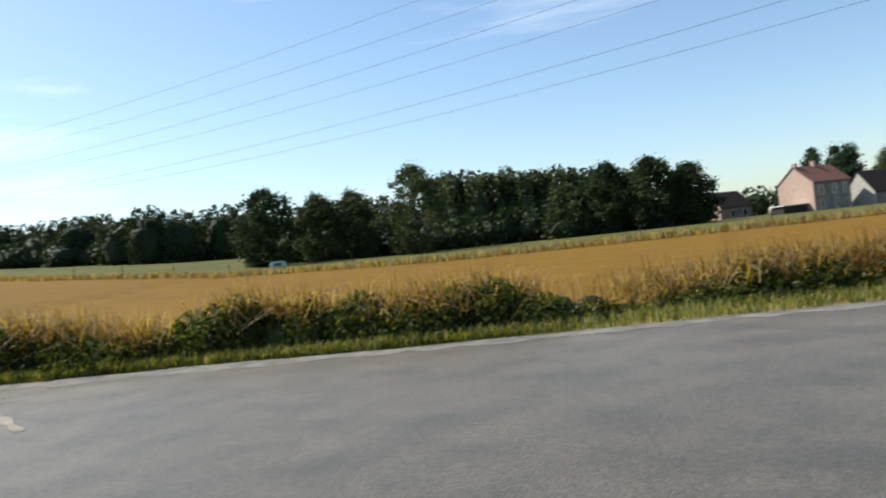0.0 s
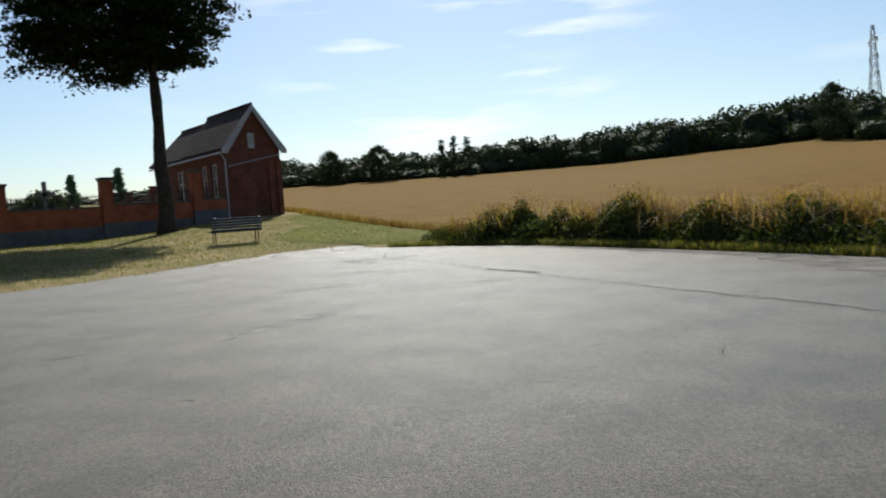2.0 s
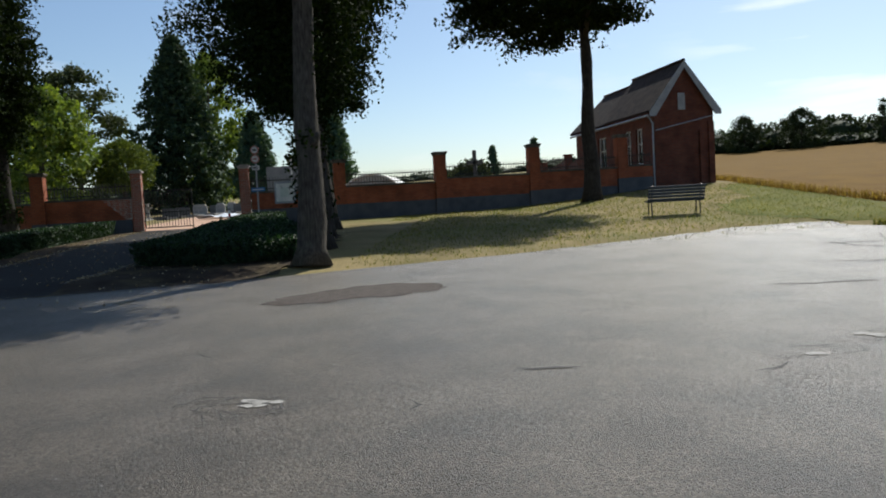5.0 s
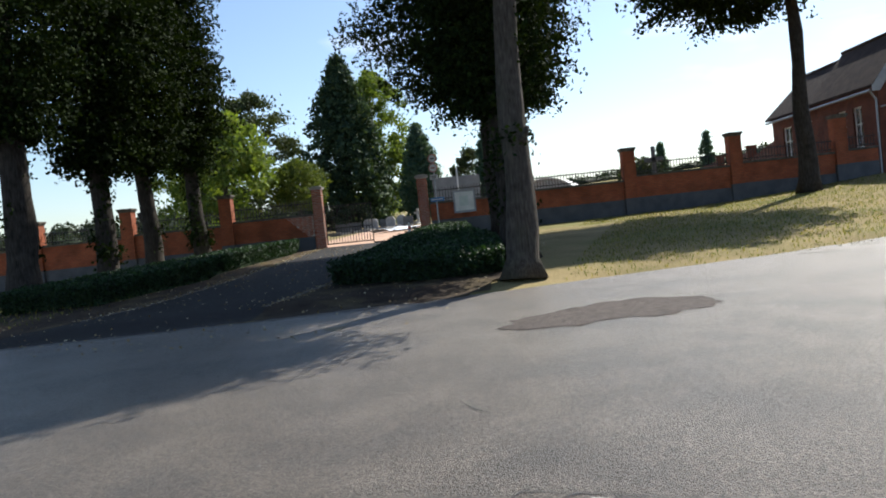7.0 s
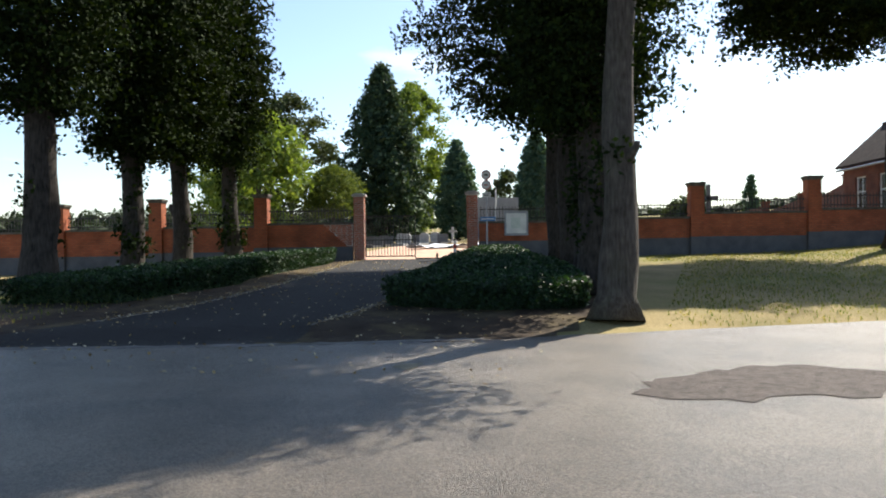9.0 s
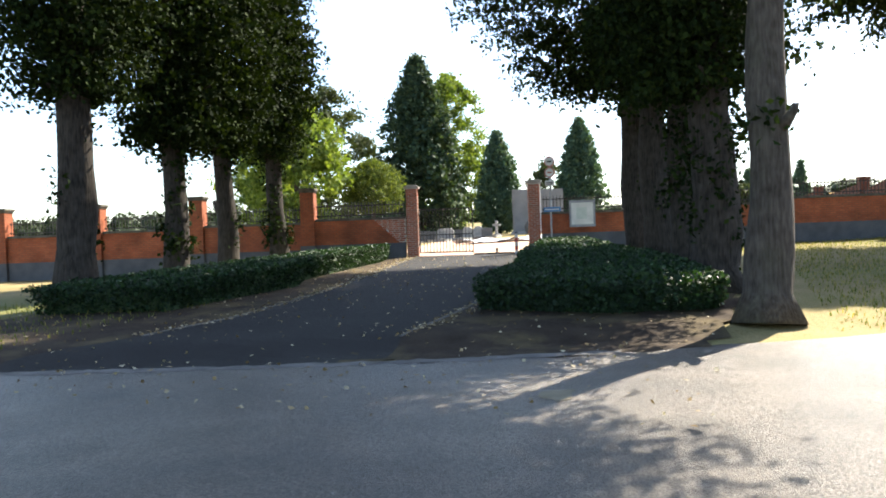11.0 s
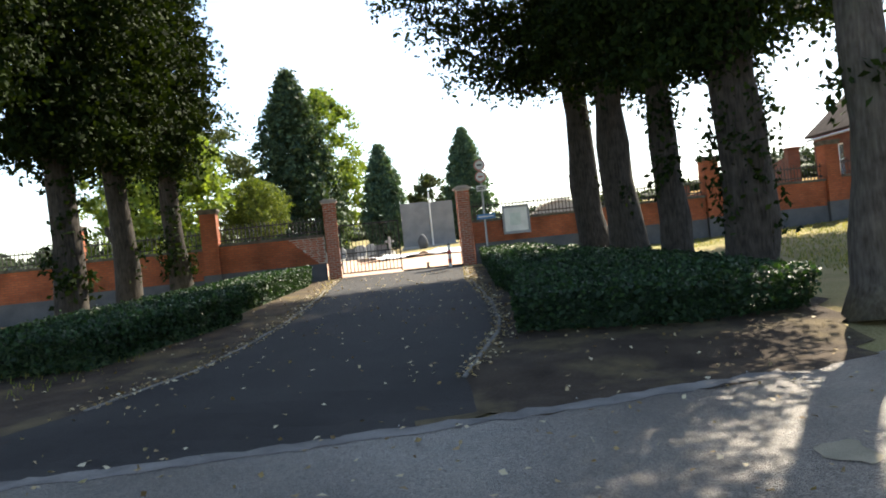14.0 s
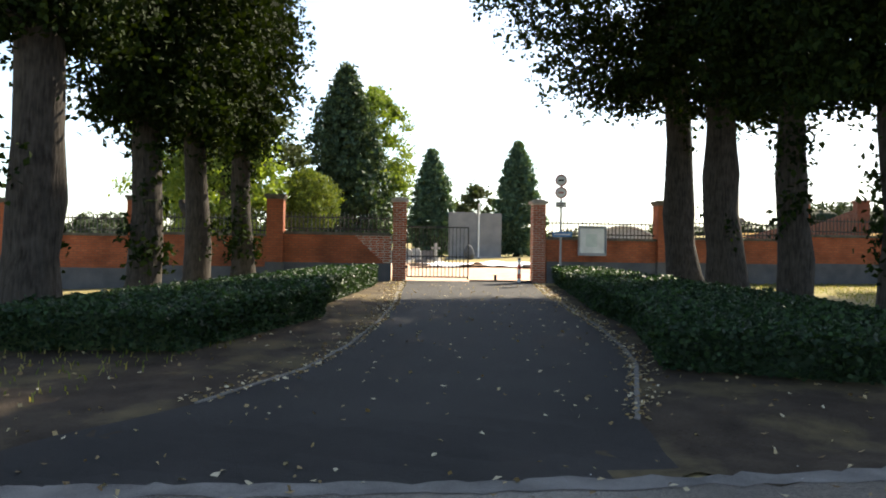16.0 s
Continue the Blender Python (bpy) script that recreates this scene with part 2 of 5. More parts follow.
IRON = shade("painted_iron", (0.018, 0.018, 0.018), (0.05, 0.045, 0.04), 12, 0.5, 0.2, 80, metal=0.4)
ROOFTILE = shade("dark_roof_tile", (0.022, 0.016, 0.014), (0.050, 0.034, 0.028), 3, 0.9, 0.5, 30, spec=0.15, island=0.25)
REDTILE = shade("red_roof_tile", (0.10, 0.042, 0.032), (0.16, 0.068, 0.05), 2, 0.8, 0.4, 20)
WHITE = shade("weathered_white_paint", (0.58, 0.57, 0.54), (0.76, 0.75, 0.72), 3, 0.6, 0.2, 40)
ZINC = shade("grey_zinc", (0.24, 0.25, 0.27), (0.36, 0.37, 0.39), 4, 0.45, 0.15, 50, metal=0.6)
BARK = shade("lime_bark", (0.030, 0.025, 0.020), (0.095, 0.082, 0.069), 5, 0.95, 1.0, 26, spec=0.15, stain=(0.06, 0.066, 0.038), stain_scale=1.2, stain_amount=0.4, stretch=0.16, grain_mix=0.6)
# darker copy of the lime bark; on the limes it paints trunks in shade
DARKBARK = shade("dark_and_shaded_bark", (0.016, 0.013, 0.011), (0.062, 0.053, 0.044), 5, 0.95, 1.0, 26, spec=0.15, stretch=0.16, grain_mix=0.6)
# darker than real lime leaves: the shade of the backlit crowns is in the colour
LIME_LEAF = leafy("shade_dark_lime_leaves", (0.006, 0.012, 0.004), (0.012, 0.022, 0.006), (0.024, 0.039, 0.009), 0.09, 0.8, 0.05)
# paler leaf for trees in the sun, sunlight put into the colour
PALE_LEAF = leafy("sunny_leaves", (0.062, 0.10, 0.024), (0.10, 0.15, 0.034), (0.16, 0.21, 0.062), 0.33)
FAR_LEAF = leafy("far_wood_leaves", (0.013, 0.022, 0.010), (0.022, 0.036, 0.014), (0.042, 0.060, 0.024), 0.12)
WILLOW_LEAF = leafy("grey_willow_leaves", (0.026, 0.038, 0.018), (0.042, 0.058, 0.027), (0.075, 0.095, 0.046), 0.15)
FIR_LEAF = leafy("conifer_needles", (0.020, 0.040, 0.026), (0.036, 0.064, 0.036), (0.070, 0.105, 0.052), 0.12)
CYPRESS_LEAF = leafy("cypress_scales", (0.034, 0.072, 0.052), (0.056, 0.105, 0.070), (0.10, 0.155, 0.098), 0.18)
HEDGE_LEAF = leafy("glossy_hedge_leaves", (0.006, 0.018, 0.008), (0.013, 0.034, 0.014), (0.032, 0.070, 0.026), 0.2, 0.55, 0.22)
WEED_LEAF = leafy("verge_weed_leaves", (0.016, 0.026, 0.008), (0.045, 0.066, 0.016), (0.105, 0.112, 0.034), 0.3)
STRAW = leafy("straw_blades", (0.085, 0.050, 0.018), (0.165, 0.105, 0.042), (0.33, 0.25, 0.13), 0.35, 0.7, 0.2)
GRASS = leafy("grass_blades", (0.050, 0.075, 0.015), (0.115, 0.130, 0.034), (0.25, 0.21, 0.09), 0.35, 0.7, 0.2)
LITTER = leafy("dead_leaves", (0.12, 0.075, 0.035), (0.30, 0.22, 0.12), (0.52, 0.46, 0.34), 0.1, 0.8, 0.2)
STONE = shade("grave_stone", (0.20, 0.20, 0.20), (0.38, 0.37, 0.35), 4, 0.7, 0.3, 60)
DARKSTONE = shade("dark_granite", (0.045, 0.045, 0.05), (0.10, 0.10, 0.105), 6, 0.35, 0.1, 90, spec=0.5)


# ---- geometry helpers ----
def lerp(x, xs, ys):
    return float(np.interp(x, xs, ys))


def smooth(u):
    u = min(1.0, max(0.0, u))
    return u * u * (3 - 2 * u)


WALL_TURN = 17.23
WALL = pose(-38.0, -13.0, 0, 0, 0, WALL_TURN)      # local y runs along the wall, local x towards the road


def wall_x(y):
    return -38.0 - 0.31 * (max(-50.0, min(20.0, y)) + 13.0)


def on_wall(s, out=0.0):
    """The plan place that lies s metres along the wall and that far before it."""
    p = WALL @ Vector((out, s, 0))
    return p.x, p.y


def foot(s):
    return ground_z(*on_wall(s))


def near_ground(x, y):
    """Road, the lawn that rises from its edge to the wall, and the burial ground behind."""
    zr = min(0.05 + 0.0135 * max(-x - 1.0, 0), 0.45)
    edge = 23.6 + 0.45 * max(-16.0, min(9.0, y))
    zw = lerp(y, [-31, -27, -17, -13, -6, -2, 0, 2.3, 6, 9], [0.74, 0.77, 1.18, 1.18, 1.23, 1.29, 1.38, 1.55, 1.90, 2.02])
    d = -x - edge
    if d <= 0:
        return zr
    wx = wall_x(y)
    u = d / (-wx - edge)
    z = zr + (zw - zr) * (0.10 * smooth(d) + 0.90 * min(u, 1.0))
    return z + (0.026 * min(wx - x, 45) if u > 1 else 0)


def ground_z(x, y):
    rho, az = math.hypot(x, y), math.degrees(math.atan2(-x, y))
    up = lerp(az, [-60, -30, -10, 0, 20, 40, 55, 82, 95, 110, 140, 175], [0, 0.1, 0.5, 0.8, 1.9, 3.1, 2.5, 2.4, 2.0, 1.3, 1.0, 0])
    far = 1.6 + math.tan(radians(up)) * min(rho, 270)
    w = min(1.0, max(0.0, (rho - 45) / 225))
    n = near_ground(max(x, -90), y)
    return n + (far - n) * w


def mesh_of(bm, name, material, smoothed=False):
    me = bpy.data.meshes.new(name)
    bm.normal_update()
    bm.to_mesh(me)
    bm.free()
    me.materials.append(material)
    if smoothed:
        me.shade_smooth()
    return me


def part(name, bm, material, parent=None, label="", smoothed=False):
    ob = new(name, mesh_of(bm, name, material, smoothed) if isinstance(bm, bmesh.types.BMesh) else bm)
    if parent:
        ob.parent = parent
    if label:
        ob["label"] = label
    return ob


def thing(name, m, label, category, group="", kind=""):
    ob = new(name)
    ob.empty_display_size = 0.1
    ob.matrix_world = m
    return tagged(ob, label, category, group, kind)


def box(bm, x0, y0, z0, x1, y1, z1, bevel=0.0, m=None):
    made = bmesh.ops.create_cube(bm, size=1.0)["verts"]
    bmesh.ops.scale(bm, vec=(x1 - x0, y1 - y0, z1 - z0), verts=made)
    bmesh.ops.translate(bm, vec=((x0 + x1) / 2, (y0 + y1) / 2, (z0 + z1) / 2), verts=made)
    if bevel:
        es = list({e for v in made for e in v.link_edges})
        made = [v for v in bmesh.ops.bevel(bm, geom=es, offset=bevel, segments=2, affect="EDGES")["verts"]]
    if m is not None:
        bmesh.ops.transform(bm, matrix=m, verts=made)
    return made


def boxes(*specs, bevel=0.0):
    bm = bmesh.new()
    for s in specs:
        box(bm, *s, bevel=bevel)
    return bm


def tube(bm, path, radii, sides=8, cap=True):
    """A round bar along points, with a radius at each."""
    rings = []
    for i, p in enumerate(path):
        p = Vector(p)
        a, b = Vector(path[max(i - 1, 0)]), Vector(path[min(i + 1, len(path) - 1)])
        d = (b - a).normalized()
        side = d.orthogonal().normalized() if i == 0 else (last - d * last.dot(d)).normalized()
        last = side
        other = d.cross(side)
        rings.append([bm.verts.new(p + (side * math.cos(k * math.tau / sides) + other * math.sin(k * math.tau / sides)) * radii[i]) for k in range(sides)])
    for r, s in zip(rings, rings[1:]):
        for k in range(sides):
            bm.faces.new((r[k], r[(k + 1) % sides], s[(k + 1) % sides], s[k]))
    if cap:
        bm.faces.new(rings[0][::-1])
        bm.faces.new(rings[-1])


def tubes(*specs, sides=8):
    bm = bmesh.new()
    for path, radii in specs:
        tube(bm, path, radii if isinstance(radii, (list, tuple)) else [radii] * len(path), sides)
    return bm


def rough_line(points, step, amp, seed, closed=True):
    """The same line with more points, which wander a little."""
    rnd = random.Random(seed)
    out = []
    pts = list(points) + ([points[0]] if closed else [])
    for (ax, ay), (bx, by) in zip(pts, pts[1:]):
        k = max(1, int(math.hypot(bx - ax, by - ay) / step))
        for i in range(k):
            u = i / k
            out.append((ax + (bx - ax) * u + rnd.uniform(-amp, amp), ay + (by - ay) * u + rnd.uniform(-amp, amp)))
    if not closed:
        out.append(points[-1])
    return out


def sheet(points, cell, lift, height=None):
    """A sheet with that outline, cut into cells and laid on the ground."""
    bm = bmesh.new()
    bm.faces.new([bm.verts.new((x, y, 0)) for x, y in points])
    bmesh.ops.triangulate(bm, faces=bm.faces[:])
    xs, ys = [p[0] for p in points], [p[1] for p in points]
    for axis, lo, hi in ((0, min(xs), max(xs)), (1, min(ys), max(ys))):
        v = math.ceil(lo / cell) * cell
        while v < hi:
            at, no = [0, 0, 0], [0, 0, 0]
            at[axis], no[axis] = v, 1
            bmesh.ops.bisect_plane(bm, geom=bm.verts[:] + bm.edges[:] + bm.faces[:], plane_co=at, plane_no=no)
            v += cell
    for v in bm.verts:
        v.co.z = (height or ground_z)(v.co.x, v.co.y) + lift
    bmesh.ops.recalc_face_normals(bm, faces=bm.faces[:])
    if sum(f.normal.z for f in bm.faces) < 0:
        bmesh.ops.reverse_faces(bm, faces=bm.faces[:])
    return bm


def fast_mesh(name, verts, quads, material):
    """A mesh of four-cornered faces from arrays."""
    me = bpy.data.meshes.new(name)
    n = len(quads)
    me.vertices.add(len(verts))
    me.vertices.foreach_set("co", np.asarray(verts, dtype=np.float32).ravel())
    me.loops.add(4 * n)
    me.loops.foreach_set("vertex_index", np.asarray(quads, dtype=np.int32).ravel())
    me.polygons.add(n)
    me.polygons.foreach_set("loop_start", np.arange(0, 4 * n, 4, dtype=np.int32))
    me.update(calc_edges=True)
    me.materials.append(material)
    return me


def leaf_mesh(name, centres, size, rng, material, droop=0.0, slim=0.62, up=0.0):
    """Single leaves, each a folded rhomb, at the given centres."""
    c = np.asarray(centres)
    n = len(c)
    d = rng.normal(size=(n, 3))
    d[:, 2] -= droop
    d /= np.linalg.norm(d, axis=1)[:, None]
    s = rng.normal(size=(n, 3))
    s[:, 2] *= 1.0 - up
    d[:, 2] *= 1.0 - 0.6 * up
    s -= d * (s * d).sum(1)[:, None] / (d * d).sum(1)[:, None]
    s /= np.linalg.norm(s, axis=1)[:, None] + 1e-9
    fold = np.cross(d, s)
    k = size * rng.uniform(0.6, 1.25, n)[:, None]
    v = np.stack([c - d * k * 0.5, c + s * k * 0.5 * slim + fold * k * 0.10, c + d * k * 0.5 - fold * k * 0.05, c - s * k * 0.5 * slim + fold * k * 0.10], 1).reshape(-1, 3)
    return fast_mesh(name, v, np.arange(4 * n).reshape(n, 4), material)


def blade_mesh(name, roots, length, width, rng, material, lean=0.5):
    """Grass: each blade two faces, bent over."""
    r = np.asarray(roots)
    n = len(r)
    a = rng.uniform(0, math.tau, n)
    h = np.stack([np.cos(a), np.sin(a), np.zeros(n)], 1)
    s = np.stack([-np.sin(a), np.cos(a), np.zeros(n)], 1) * width * 0.5
    L = length * rng.uniform(0.5, 1.3, n)[:, None]
    tilt = np.abs(rng.normal(0, lean, n))[:, None]
    up = np.array([0, 0, 1.0])
    mid = r + (up * 0.62 + h * tilt * 0.30) * L
    tip = r + (up * (1.0 - 0.25 * tilt) + h * tilt * 0.9) * L
    v = np.stack([r - s, r + s, mid + s * 0.8, mid - s * 0.8, tip + s * 0.15, tip - s * 0.15], 1).reshape(-1, 3)
    b = np.arange(n)[:, None] * 6
    return fast_mesh(name, v, np.concatenate([b + [0, 1, 2, 3], b + [3, 2, 4, 5]]), material)


# ---- trees ----
def tree(at, height, radius, base, spread, material, bark, leaf, count, seed, label, category="tree", group="", shape="round", lean=(0, 0), limbs=9, low_shoots=0, name="tree", clump=0.55, flare=1.4, shift=(0, 0), per=90, spray=False, burls=()):
    """A trunk with limbs, and leaves in clumps round the twigs. base: height of the lowest leaves; spread: radius of the crown."""
    rnd, rng = random.Random(seed), np.random.default_rng(seed)
    x, y = at
    t = thing(name, pose(x, y, ground_z(x, y) - 0.05), label, category, group)
    bm = bmesh.new()
    top = height * 0.86
    path, radii = [], []
    for i in range(15):
        u = i / 14
        path.append((lean[0] * u + 0.10 * radius * math.sin(u * 19 + seed) + 0.05 * math.sin(u * 7 + seed), lean[1] * u + 0.10 * radius * math.cos(u * 17 + seed), top * u ** 1.25))
        z = top * u ** 1.25
        radii.append(radius * (1 - 0.78 * u ** 1.2) * (1 + (flare - 1) * math.exp(-z / 0.28)) * (1 + 0.05 * math.sin(seed + i * 2.3)))
    tube(bm, path, radii, 14)
    tips = []
    for i in range(limbs):
        u = (i + rnd.random()) / limbs
        z0 = base * 0.85 + (top - base * 0.85) * u * 0.9
        a = i * 2.4 + rnd.uniform(-0.4, 0.4)
        reach = crown_at((z0 + 1.2 - base) / (height - base), shape) * spread * rnd.uniform(0.65, 0.95)
        f = lerp(z0 / top, [0, 1], [0, 1]) ** (1 / 1.25)
        p0 = Vector((lean[0] * f, lean[1] * f, z0))
        p1 = p0 + Vector((math.cos(a) * reach * 0.55, math.sin(a) * reach * 0.55, reach * 0.35))
        p2 = p0 + Vector((math.cos(a) * reach, math.sin(a) * reach, reach * 0.45 if shape != "cone" else -0.1 * reach))
        r0 = radius * 0.34 * (1 - 0.6 * u)
        tube(bm, [p0, p1, p2], [r0, r0 * 0.6, r0 * 0.2], 6)
        tips.append(p2)
    for bz, ba, br in burls:
        way = Vector((math.cos(radians(ba)), math.sin(radians(ba)), 0.12))
        f = (bz / top) ** (1 / 1.25)
        p0 = Vector((lean[0] * f, lean[1] * f, bz - 0.32))
        tube(bm, [p0, p0 + way * radius * 0.8 + Vector((0, 0, 0.2)), p0 + way * (radius + br) + Vector((0, 0, 0.32)), p0 + way * (radius + br * 1.25) + Vector((0, 0, 0.42))], [br * 1.5, br * 1.5, br * 1.05, br * 0.8], 12)
    for v in bm.verts:
        q = v.co * 3.1
        n3 = noise.noise_vector(q + Vector((seed, 0, 0)))
        v.co += Vector((n3.x, n3.y, 0)) * radius * 0.17
    part("trunk", bm, bark, t, smoothed=True)
    per = max(8, min(per, count // 40))
    clumps = count // per
    u = rng.uniform(0, 1, clumps)
    a = rng.uniform(0, math.tau, clumps)
    out = np.sqrt(rng.uniform(0.12, 1.0, clumps))
    env = np.array([crown_at(k, shape) for k in u]) * spread
    wob = 1 + 0.20 * np.sin(a * 3 + seed) + 0.14 * np.sin(a * 5 + u * 9 + seed * 1.7)
    r = env * out * wob
    cx = r * np.cos(a) + lean[0] * u + shift[0]
    cy = r * np.sin(a) + lean[1] * u + shift[1]
    cz = base + u * (height - base) - (0.10 * spread * out if shape != "cone" else 0.25 * spread * out)
    c = np.stack([cx, cy, cz], 1)
    size = clump * rng.uniform(0.6, 1.3, clumps)
    if spray:
        k = np.clip(rng.normal(size=(clumps, per, 3)), -1.5, 1.5) * size[:, None, None]
        ca, sa = np.cos(a)[:, None], np.sin(a)[:, None]
        run, side = 0.85 * k[:, :, 0], 0.6 * k[:, :, 1]
        off = np.stack([run * ca - side * sa, run * sa + side * ca, 0.16 * k[:, :, 2] - 0.42 * np.abs(run) - 0.25 * np.abs(side)], 2)
    else:
        off = rng.normal(size=(clumps, per, 3)) * (size[:, None, None] * np.array([0.55, 0.55, 0.42]))
    pts = (c[:, None, :] + off).reshape(-1, 3)
    if low_shoots:
        k = max(3, low_shoots // 22)
        zz = rng.uniform(base * 0.25, base * 1.1, k)
        aa = rng.uniform(0, math.tau, k)
        rr = radius * rng.uniform(0.85, 1.15, k) * (1 - 0.7 * zz / height)
        hub = np.stack([rr * np.cos(aa) + lean[0] * zz / height, rr * np.sin(aa) + lean[1] * zz / height, zz], 1)
        pts = np.concatenate([pts, (hub[:, None, :] + rng.normal(size=(k, 34, 3)) * np.array([0.13, 0.13, 0.2])).reshape(-1, 3)])
    part("crown", leaf_mesh("crown", pts, leaf, rng, material, droop=0.5), material, t)
    return t


def crown_at(u, shape):
    """The crown's half width, as a share of the widest, u up its height."""
    u = min(1.0, max(0.0, u))
    if shape == "cone":
        return max(0.04, (1 - u) ** 0.68 * min(1.0, 0.45 + 4 * u))
    if shape == "spindle":
        return max(0.05, min(1.0, 0.62 + 1.6 * u) * (1 - u ** 2.6))
    if shape == "tall":
        return max(0.12, min(1.0, 0.34 + 2.6 * u) * (1 - u ** 4))
    if shape == "dome":
        return max(0.12, min(1.0, 0.45 + 4.0 * u) * (1 - u) ** 0.9)
    if shape == "high":
        return max(0.12, min(1.0, 0.72 + 1.4 * u) * (1 - u ** 4))
    return max(0.10, math.sqrt(max(0.0, 1 - (1.9 * (u - 0.45)) ** 2)) if u > 0.45 else math.sqrt(max(0.05, 1 - (2.0 * (0.45 - u)) ** 2)))


# ---- ground ----
def axis_steps(lo, hi, fine):
    v, out, s = lo, [], fine
    side = []
    while v <= hi:
        out.append(v)
        v += fine
    a, b = out[0], out[-1]
    while b < 3500:
        s *= 1.22
        a, b = a - s, b + s
        side.append((a, b))
    return [p[0] for p in side[::-1]] + out + [p[1] for p in side]


ROAD_EDGE = [(70, 0.5), (30, 7.6), (6.4, 11.4), (0, 12.3), (-4, 12.8), (-10, 12.9), (-16, 12.6), (-22, 11.9), (-25, 10.7), (-27.3, 9.3), (-27.9, 8.2), (-26.7, 5.3), (-24.8, 1.8), (-22.7, -2), (-20.9, -5), (-19.8, -6.9), (-18.95, -8.7), (-18.38, -10.15), (-17.9, -11.5), (-17.42, -13.05), (-16.95, -14.8), (-16.3, -18), (-14.6, -30), (-13, -44)]
edge_line = rough_line(ROAD_EDGE[1:-1], 0.5, 0.045, 3, closed=False)
tagged(part("road", sheet([ROAD_EDGE[0]] + edge_line + [ROAD_EDGE[-1], (70, -44)], 1.2, 0.014), ASPHALT), "wide old grey asphalt road, bleached and cracked", "road", kind="structure")

def field_z(x, y):
    return ground_z(x, y) + 0.06 + 0.55 * smooth((math.hypot(x, y) - 45) / 60)


FIELD = [(200, 10.5), (40, 12.5), (8, 13.9), (-10, 14.6), (-24, 14.2), (-33, 11.6), (-44, 10.4), (-60, 11.5), (-120, 14), (-262, 20), (-232, 130), (-170, 196), (-110, 166), (-50, 98), (0, 77), (60, 58), (200, 44)]
tagged(part("wheat_field", sheet(rough_line(FIELD, 1.5, 0.22, 5), 6.0, 0.0, field_z), STUBBLE), "golden-brown wheat field cut to stubble, rising to a wood", "field", kind="structure")
GREEN = [(-28.1, 7.6), (-27.9, 9.0), (-26.5, 10.6), (-30, 12.0), (-33, 11.4), (-44, 10.2), (-41, 8.6), (-36, 8.2), (-32.5, 6.2), (-29.5, 5.9)]
tagged(part("green_lawn", sheet(rough_line(GREEN, 0.35, 0.22, 14), 0.6, 0.01), GREENLAWN), "patch of greener lawn towards the field", "lawn", kind="structure")
MEADOW_EDGE = [(200, 43), (60, 56.5), (0, 75.5), (-50, 96.5), (-110, 164), (-125, 200), (0, 170), (90, 175), (220, 150)]
tagged(part("meadow", sheet(rough_line(MEADOW_EDGE, 3, 0.5, 6), 7.0, 0.05, field_z), MEADOW), "strip of green pasture behind the stubble field", "meadow", kind="structure")

DRIVE_RIGHT = [(-19.85, -10.1), (-22.5, -10.04), (-23.6, -10.15), (-26.0, -10.55), (-31.6, -11.8), (-38.0, -12.86)]
DRIVE_LEFT = [(-19.2, -13.93), (-21.05, -13.66), (-22.8, -13.78), (-25.6, -14.22), (-28.6, -14.85), (-32.0, -15.75), (-36.75, -16.9)]
drive_outline = [(-17.86, -11.5), (-18.3, -10.25), (-18.8, -9.85), (-19.6, -10.0)] + DRIVE_RIGHT + DRIVE_LEFT[::-1] + [(-18.5, -14.15), (-17.5, -14.6), (-17.0, -14.5), (-17.38, -13.05)]


def drive_z(x, y):
    """The drive's surface, which runs out level with the road at its mouth."""
    return ground_z(x, y) + 0.0155 + 0.005 * smooth((-x - 17.9 - 0.36 * (y + 11.5)) / 0.8)


tagged(part("driveway", sheet(rough_line(drive_outline, 0.5, 0.03, 12), 0.3, 0.0, drive_z), DRIVE), "dark asphalt driveway, deepened by painted shade, leading up to the gate", "driveway", kind="structure")
SOIL_RIGHT = [(-18.3, -10.5), (-20.4, -10.45), (-23.5, -10.4), (-26, -10.8), (-36.3, -12.75), (-36.3, -9.0), (-28, -6.2), (-23.6, -5.7), (-21.6, -5.95), (-20.3, -6.15), (-19.75, -6.95), (-18.95, -8.65)]
SOIL_LEFT = [(-17.2, -14.2), (-18.6, -13.8), (-21.05, -13.4), (-22.8, -13.5), (-25.6, -13.95), (-30, -14.9), (-36.3, -16.5), (-36.3, -19.0), (-30, -18.4), (-23, -18.6), (-19.0, -18.4), (-16.9, -16.0)]
tagged(part("soil_bed", sheet(rough_line(SOIL_RIGHT, 0.35, 0.22, 8), 0.3, 0.017), SOIL), "bare brown soil bed under the hedge and trees", "soil", kind="structure")
tagged(part("soil_bed", sheet(rough_line(SOIL_LEFT, 0.35, 0.22, 9), 0.3, 0.017), SOIL), "bare brown soil bed beside the driveway", "soil", kind="structure")
EDGE_DUST = [(-19.65, -7.15), (-18.95, -8.7), (-18.38, -10.15), (-17.9, -11.5), (-17.42, -13.05), (-16.95, -14.8), (-16.5, -17.0)]
dust_line = [(x + 0.17, y) for x, y in EDGE_DUST] + [(x - 0.10, y) for x, y in EDGE_DUST[::-1]]
tagged(part("dust_strip", sheet(rough_line(dust_line, 0.14, 0.06, 17), 0.3, 0.0185), EDGE_GREY), "pale dusty line where the road meets the driveway", "dust", kind="structure")
GRIT = [(-36.78, -16.85), (-38.04, -12.75), (-41.5, -11), (-48, -11.5), (-62, -13), (-62, -26), (-46, -22), (-40, -18.5)]
